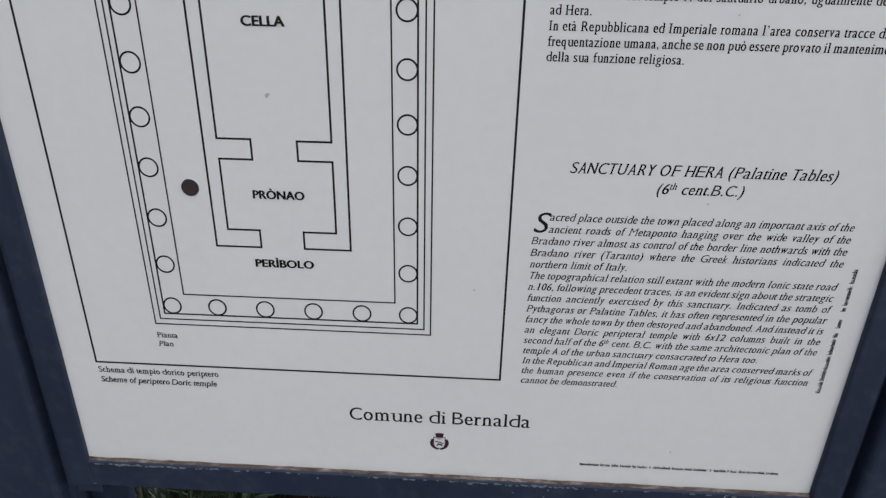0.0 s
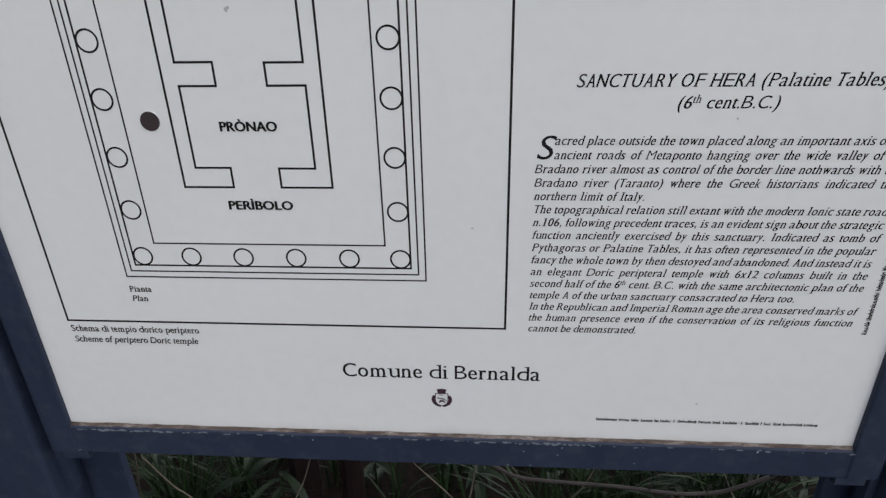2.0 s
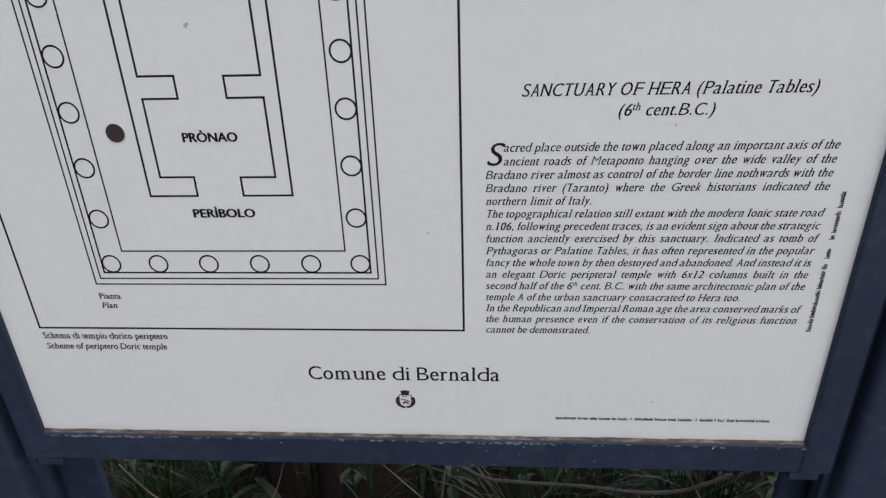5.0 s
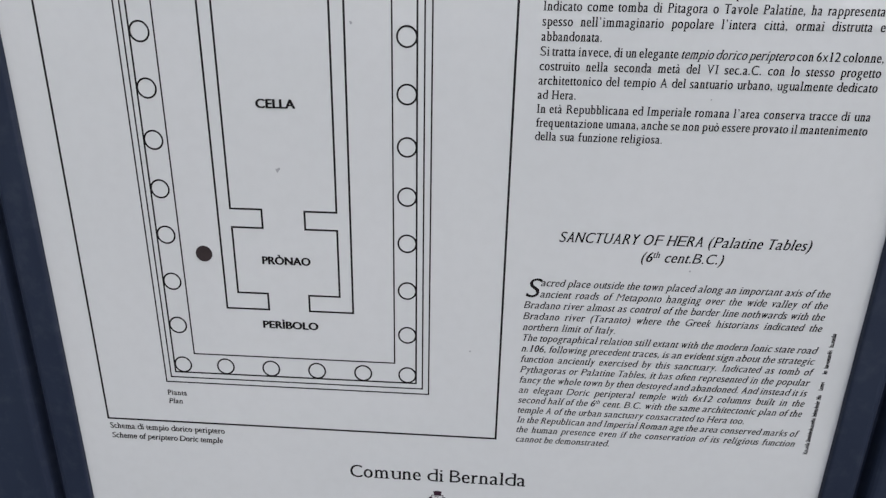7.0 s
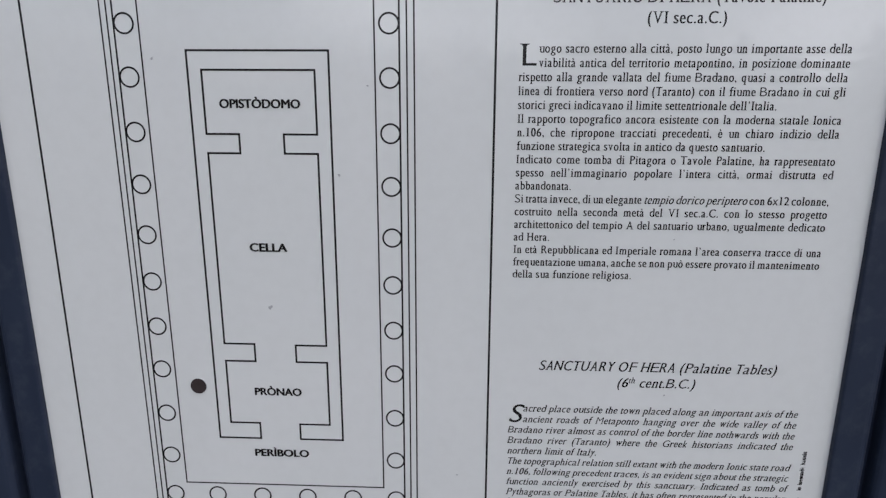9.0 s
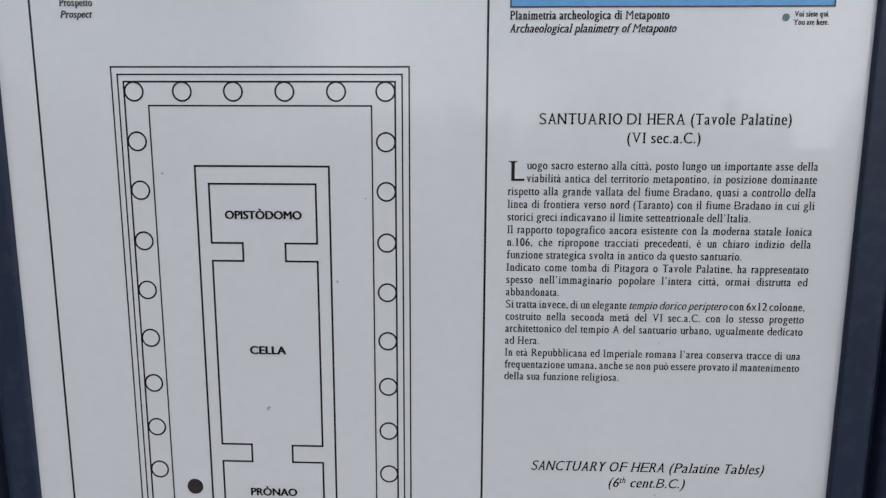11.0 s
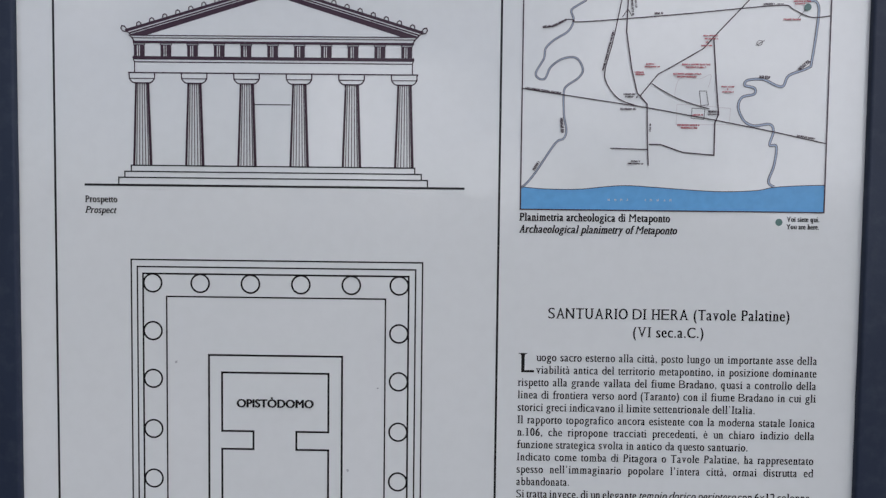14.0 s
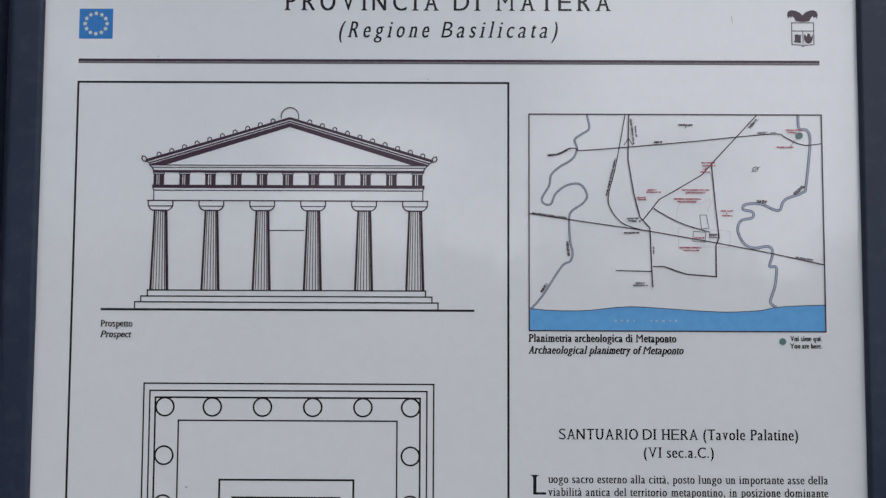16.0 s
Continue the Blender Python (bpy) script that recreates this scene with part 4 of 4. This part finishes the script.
# small smudges and two scratches on the sheet
SMUDGE = mat_ink("grey_smudge", (0.40, 0.40, 0.41), 0.5)
rng = random.Random(9)
for x, z, r in ((0.2620, 0.9657, 0.0020), (0.7478, 0.8584, 0.0012), (0.4920, 0.7388, 0.0014), (0.3515, 1.1290, 0.0018), (0.2601, 0.9643, 0.0022), (0.3877, 1.2297, 0.0010), (0.3870, 1.2296, 0.0010), (0.1439, 1.2586, 0.0018), (0.7421, 1.0571, 0.0010), (0.4308, 1.7543, 0.0008)):
    bm = bmesh.new()
    k = 9
    flat(bm, [(x + r * math.cos(6.2832 * i / k) * rng.uniform(0.5, 1.2), z + r * math.sin(6.2832 * i / k) * rng.uniform(0.6, 1.4)) for i in range(k)], 1)
    part("smudge", bm, SMUDGE, board)
bm = bmesh.new()
stroke(bm, [(0.8053, 1.8354), (0.8066, 1.8262)], 0.0008, 1)
part("scratch", bm, SMUDGE, board)

# ---- grass and weeds ----
def blades(count, xr, yr, hr, wr, seed, droop=0.5):
    rg = random.Random(seed)
    vs, fs = [], []
    for _ in range(count):
        x, y = rg.uniform(*xr), rg.uniform(*yr)
        if ((x - 0.46) / 1.05) ** 2 + ((y - 0.42) / 0.66) ** 2 < 1:
            continue
        h, w, a = rg.uniform(*hr), rg.uniform(*wr), rg.uniform(0, 6.283)
        lean = rg.uniform(0.1, droop) * h
        dx, dy = math.cos(a), math.sin(a)
        k = len(vs)
        for i in range(5):
            t = i / 4
            ww = w * 0.5 * (1 - t ** 1.6) * (0.7 + 0.6 * t) + 0.0002
            cx, cy = x + dx * lean * t * t, y + dy * lean * t * t
            cz = h * (t - 0.22 * t * t * (lean / h) * 2) - 0.01
            vs += [(cx - dy * ww, cy + dx * ww, cz), (cx + dy * ww, cy - dx * ww, cz)]
        for i in range(4):
            b = k + 2 * i
            fs.append((b, b + 1, b + 3, b + 2))
    me = bpy.data.meshes.new("grass")
    me.from_pydata(vs, [], fs)
    me.materials.append(GRASS)
    return new("grass", me)


def tufts(places, seed):
    """Tufts of long blades that lean out from their roots."""
    rg = random.Random(seed)
    vs, fs = [], []
    for tx, ty, count, tall in places:
        for _ in range(count):
            a, out = rg.uniform(0, 6.283), abs(rg.gauss(0, 1)) * 0.5 + 0.08
            x, y = tx + rg.gauss(0, 0.018), ty + rg.gauss(0, 0.014)
            h, w = tall * rg.uniform(0.5, 1.05), rg.uniform(0.0035, 0.0085)
            lean = min(out, 1.1) * h * 0.75
            dx, dy = math.cos(a), math.sin(a)
            if y + dy * lean < 0.055:
                dy = abs(dy)
            k = len(vs)
            twist = rg.uniform(-0.6, 0.6)
            for i in range(6):
                t = i / 5
                ww = w * 0.5 * (1 - t ** 2.2) * (0.6 + 0.8 * t * (1 - 0.4 * t)) + 0.0002
                cx, cy = x + dx * lean * t * t, y + dy * lean * t * t
                cz = h * (t - 0.35 * t ** 3 * min(out, 1.0)) - 0.01
                c, q = math.cos(twist * t), math.sin(twist * t)
                vs += [(cx - dy * ww * c, cy + dx * ww * c, cz + ww * q), (cx + dy * ww * c, cy - dx * ww * c, cz - ww * q)]
            for i in range(5):
                b = k + 2 * i
                fs.append((b, b + 1, b + 3, b + 2))
    me = bpy.data.meshes.new("grass")
    me.from_pydata(vs, [], fs)
    me.materials.append(SHADED_TUFT)
    return new("grass", me)


# darker copy of GRASS, with the shade below the board in its colour
SHADED_TUFT = mat_leaf("shaded_grass_green", (0.004, 0.009, 0.0035), (0.021, 0.044, 0.013))
rg = random.Random(77)
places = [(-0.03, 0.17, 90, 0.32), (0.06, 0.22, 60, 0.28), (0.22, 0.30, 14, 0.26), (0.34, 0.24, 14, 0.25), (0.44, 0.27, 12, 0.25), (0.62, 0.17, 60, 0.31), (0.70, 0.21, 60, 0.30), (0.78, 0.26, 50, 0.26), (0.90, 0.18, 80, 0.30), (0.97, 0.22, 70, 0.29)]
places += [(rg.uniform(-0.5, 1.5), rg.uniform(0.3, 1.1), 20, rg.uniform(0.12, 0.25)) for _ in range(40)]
tagged(tufts(places, 11), "tufts of long grass growing below the board, green darkened for the shade there", "grass", kind="stuff")
tagged(blades(26000, (-3.0, 4.0), (-3.5, 4.0), (0.04, 0.14), (0.003, 0.007), 12, 0.9), "short rough grass round the sign", "grass", kind="stuff")


def weed(x, y, seed):
    rg = random.Random(seed)
    plant = new("weed")
    plant.location = (x, y, 0)
    top = 0.0
    for k in range(rg.randint(7, 10)):
        bm = bmesh.new()
        a = rg.uniform(0, 6.283)
        n, ln, wd = 7, rg.uniform(0.04, 0.085), rg.uniform(0.010, 0.020)
        z0 = rg.uniform(0.03, 0.19)
        top = max(top, z0)
        up = rg.uniform(0.1, 0.8)
        rows = []
        for i in range(n + 1):
            t = i / n
            w = wd * (math.sin(math.pi * min(0.98, t * 0.9 + 0.06)) ** 0.8) * (1 + 0.12 * math.sin(9 * t + seed))
            cx, cy = math.cos(a) * ln * t, math.sin(a) * ln * t
            cz = z0 + ln * (up * t - 0.7 * t * t)
            rows.append([bm.verts.new((cx - math.sin(a) * w * s, cy + math.cos(a) * w * s, cz + abs(s) * w * 0.5)) for s in (-0.5, 0, 0.5)])
        for i in range(n):
            for j in range(2):
                bm.faces.new((rows[i][j], rows[i][j + 1], rows[i + 1][j + 1], rows[i + 1][j]))
        part("leaf", bm, SHADED_WEED, plant)
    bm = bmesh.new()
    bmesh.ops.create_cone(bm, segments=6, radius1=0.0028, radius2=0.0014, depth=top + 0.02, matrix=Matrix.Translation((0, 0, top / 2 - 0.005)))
    part("stem", bm, SHADED_WEED, plant)
    return tagged(plant, "low green weed with broad pointed leaves in grass, darkened for shade", "plant", "weeds under the board")


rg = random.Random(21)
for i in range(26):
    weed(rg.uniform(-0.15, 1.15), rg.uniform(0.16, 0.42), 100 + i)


def stalk_bm(pts, r, taper=0.5):
    bm, prev = bmesh.new(), None
    path = smooth([(p[0], p[2]) for p in pts], 6)
    deep = smooth([(p[0], p[1]) for p in pts], 6)
    n = len(path)
    for i in range(n):
        x, z, y = path[i][0], path[i][1], deep[i][1]
        a, b = path[max(0, i - 1)], path[min(n - 1, i + 1)]
        d = Vector((b[0] - a[0], b[1] - a[1])).normalized()
        rr = r * 0.5 * (1 - taper * i / n) * (1 + 0.15 * noise.noise(Vector((x * 60, z * 60, r * 900))))
        vs = [bm.verts.new((x - d.y * rr * math.cos(q * 1.0472), y + rr * math.sin(q * 1.0472), z + d.x * rr * math.cos(q * 1.0472))) for q in range(6)]
        if prev:
            for q in range(6):
                bm.faces.new((prev[q], prev[(q + 1) % 6], vs[(q + 1) % 6], vs[q]))
        prev = vs
    bmesh.ops.recalc_face_normals(bm, faces=bm.faces[:])
    return bm


def stalk(pts, r):
    ob = part("dry_stalk", stalk_bm(pts[::-1], r), STRAW, None)
    return tagged(ob, "thin dry straw-coloured stalk standing in the grass", "stalk", "dry stalks in the grass")


stalk([(-0.045, 0.10, 0.30), (-0.060, 0.115, 0.25), (-0.090, 0.14, 0.15), (-0.13, 0.18, 0.0)], 0.0045)
stalk([(-0.030, 0.095, 0.29), (-0.001, 0.105, 0.22), (0.019, 0.12, 0.17), (0.04, 0.18, 0.0)], 0.0035)
stalk([(0.385, 0.10, 0.31), (0.420, 0.11, 0.255), (0.452, 0.12, 0.204), (0.52, 0.21, 0.0)], 0.0028)
stalk([(0.495, 0.10, 0.30), (0.489, 0.11, 0.24), (0.482, 0.12, 0.186), (0.463, 0.19, 0.0)], 0.0034)
stalk([(0.678, 0.10, 0.31), (0.660, 0.105, 0.25), (0.633, 0.12, 0.186), (0.592, 0.19, 0.0)], 0.0032)
stalk([(0.240, 0.10, 0.30), (0.218, 0.11, 0.235), (0.194, 0.12, 0.18), (0.12, 0.185, 0.0)], 0.0028)
stalk([(0.860, 0.10, 0.30), (0.885, 0.11, 0.245), (0.910, 0.12, 0.195), (0.995, 0.21, 0.0)], 0.0028)
# a bare twig that arches through the grass, with short side shoots
twig = tagged(new("dry_twig"), "bare grey-brown twig arching through the grass", "twig")
TWIG = mat_leaf("grey_bark", (0.032, 0.026, 0.025), (0.062, 0.052, 0.049))
part("stem", stalk_bm([(0.440, 0.09, 0.355), (0.480, 0.095, 0.322), (0.526, 0.10, 0.290), (0.556, 0.10, 0.272), (0.600, 0.10, 0.265), (0.712, 0.10, 0.258), (0.798, 0.10, 0.248), (0.857, 0.10, 0.253), (0.889, 0.10, 0.266), (0.930, 0.10, 0.289)], 0.0056, -0.15), TWIG, twig)
for pts, r in (([(0.845, 0.10, 0.252), (0.844, 0.098, 0.262), (0.847, 0.095, 0.276)], 0.0036), ([(0.758, 0.10, 0.254), (0.761, 0.098, 0.262), (0.763, 0.095, 0.272)], 0.0034), ([(0.790, 0.10, 0.247), (0.808, 0.11, 0.215), (0.824, 0.12, 0.185), (0.86, 0.19, -0.01)], 0.0040)):
    part("shoot", stalk_bm(pts, r), TWIG, twig)


# two woody stems of a shrub that stand behind the board
BARK = mat_leaf("reddish_bark", (0.006, 0.0035, 0.0036), (0.012, 0.0065, 0.0066))
for x, y, thick in ((0.178, 0.21, 0.052), (0.262, 0.22, 0.040)):
    bm, prev = bmesh.new(), None
    for i in range(13):
        z = -0.03 + 0.47 * i / 12
        ring_v = []
        for q in range(14):
            a = 6.2832 * q / 14
            r = thick * 0.5 * (1.12 - 0.2 * i / 12) * (1 + 0.16 * noise.noise(Vector((2.2 * math.cos(a), 2.2 * math.sin(a), z * 7 + x * 50))))
            ring_v.append(bm.verts.new((x + 0.006 * math.sin(9 * z) + r * math.cos(a), y + r * math.sin(a), z)))
        if prev:
            for q in range(14):
                bm.faces.new((prev[q], prev[(q + 1) % 14], ring_v[(q + 1) % 14], ring_v[q]))
        prev = ring_v
    bm.faces.new(prev)
    tagged(part("woody_stem", bm, BARK, None), "dark reddish-brown woody stem rising behind the board", "stem", "shrub stems")


# a far belt of low trees round the field, behind the reader, added unseen
# the belt breaks up and darkens the horizon reflected in the board
def reflection_woods(seed):
    rg = random.Random(seed)
    vs, fs = [], []

    def quad(a, b, c, d):
        k = len(vs)
        vs.extend((a, b, c, d))
        fs.append((k, k + 1, k + 2, k + 3))

    for i in range(150):
        a = math.radians(rg.uniform(175, 365))
        dist = rg.uniform(58, 105)
        cx, cy, tall = dist * math.cos(a), dist * math.sin(a), rg.uniform(3.0, 7.0)
        w = tall * rg.uniform(0.28, 0.45)
        for q in range(4):
            b0, b1 = math.pi / 2 * q, math.pi / 2 * (q + 1)
            quad((cx + 0.16 * math.cos(b0), cy + 0.16 * math.sin(b0), -0.1), (cx + 0.16 * math.cos(b1), cy + 0.16 * math.sin(b1), -0.1), (cx + 0.07 * math.cos(b1), cy + 0.07 * math.sin(b1), tall * 0.6), (cx + 0.07 * math.cos(b0), cy + 0.07 * math.sin(b0), tall * 0.6))
        for _ in range(110):
            u, v, t = rg.gauss(0, 0.45), rg.gauss(0, 0.45), rg.random()
            wide = w * math.sin(math.pi * min(0.95, 0.18 + 0.8 * t)) ** 0.6
            p = Vector((cx + u * wide, cy + v * wide, tall * (0.2 + 0.8 * t)))
            e1 = Vector((rg.gauss(0, 1), rg.gauss(0, 1), rg.gauss(0, 0.6))).normalized() * rg.uniform(0.25, 0.6)
            e2 = e1.cross(Vector((rg.gauss(0, 1), rg.gauss(0, 1), rg.gauss(0, 1)))).normalized() * rg.uniform(0.2, 0.45)
            quad(p - e1, p - e2, p + e1, p + e2)
    me = bpy.data.meshes.new("reflection_woods")
    me.from_pydata([tuple(v) for v in vs], [], fs)
    me.materials.append(GRASS)
    return new("reflection_woods", me)


tagged(reflection_woods(31), "far belt of low green trees, unseen, added to break the reflected horizon", "trees", kind="stuff")
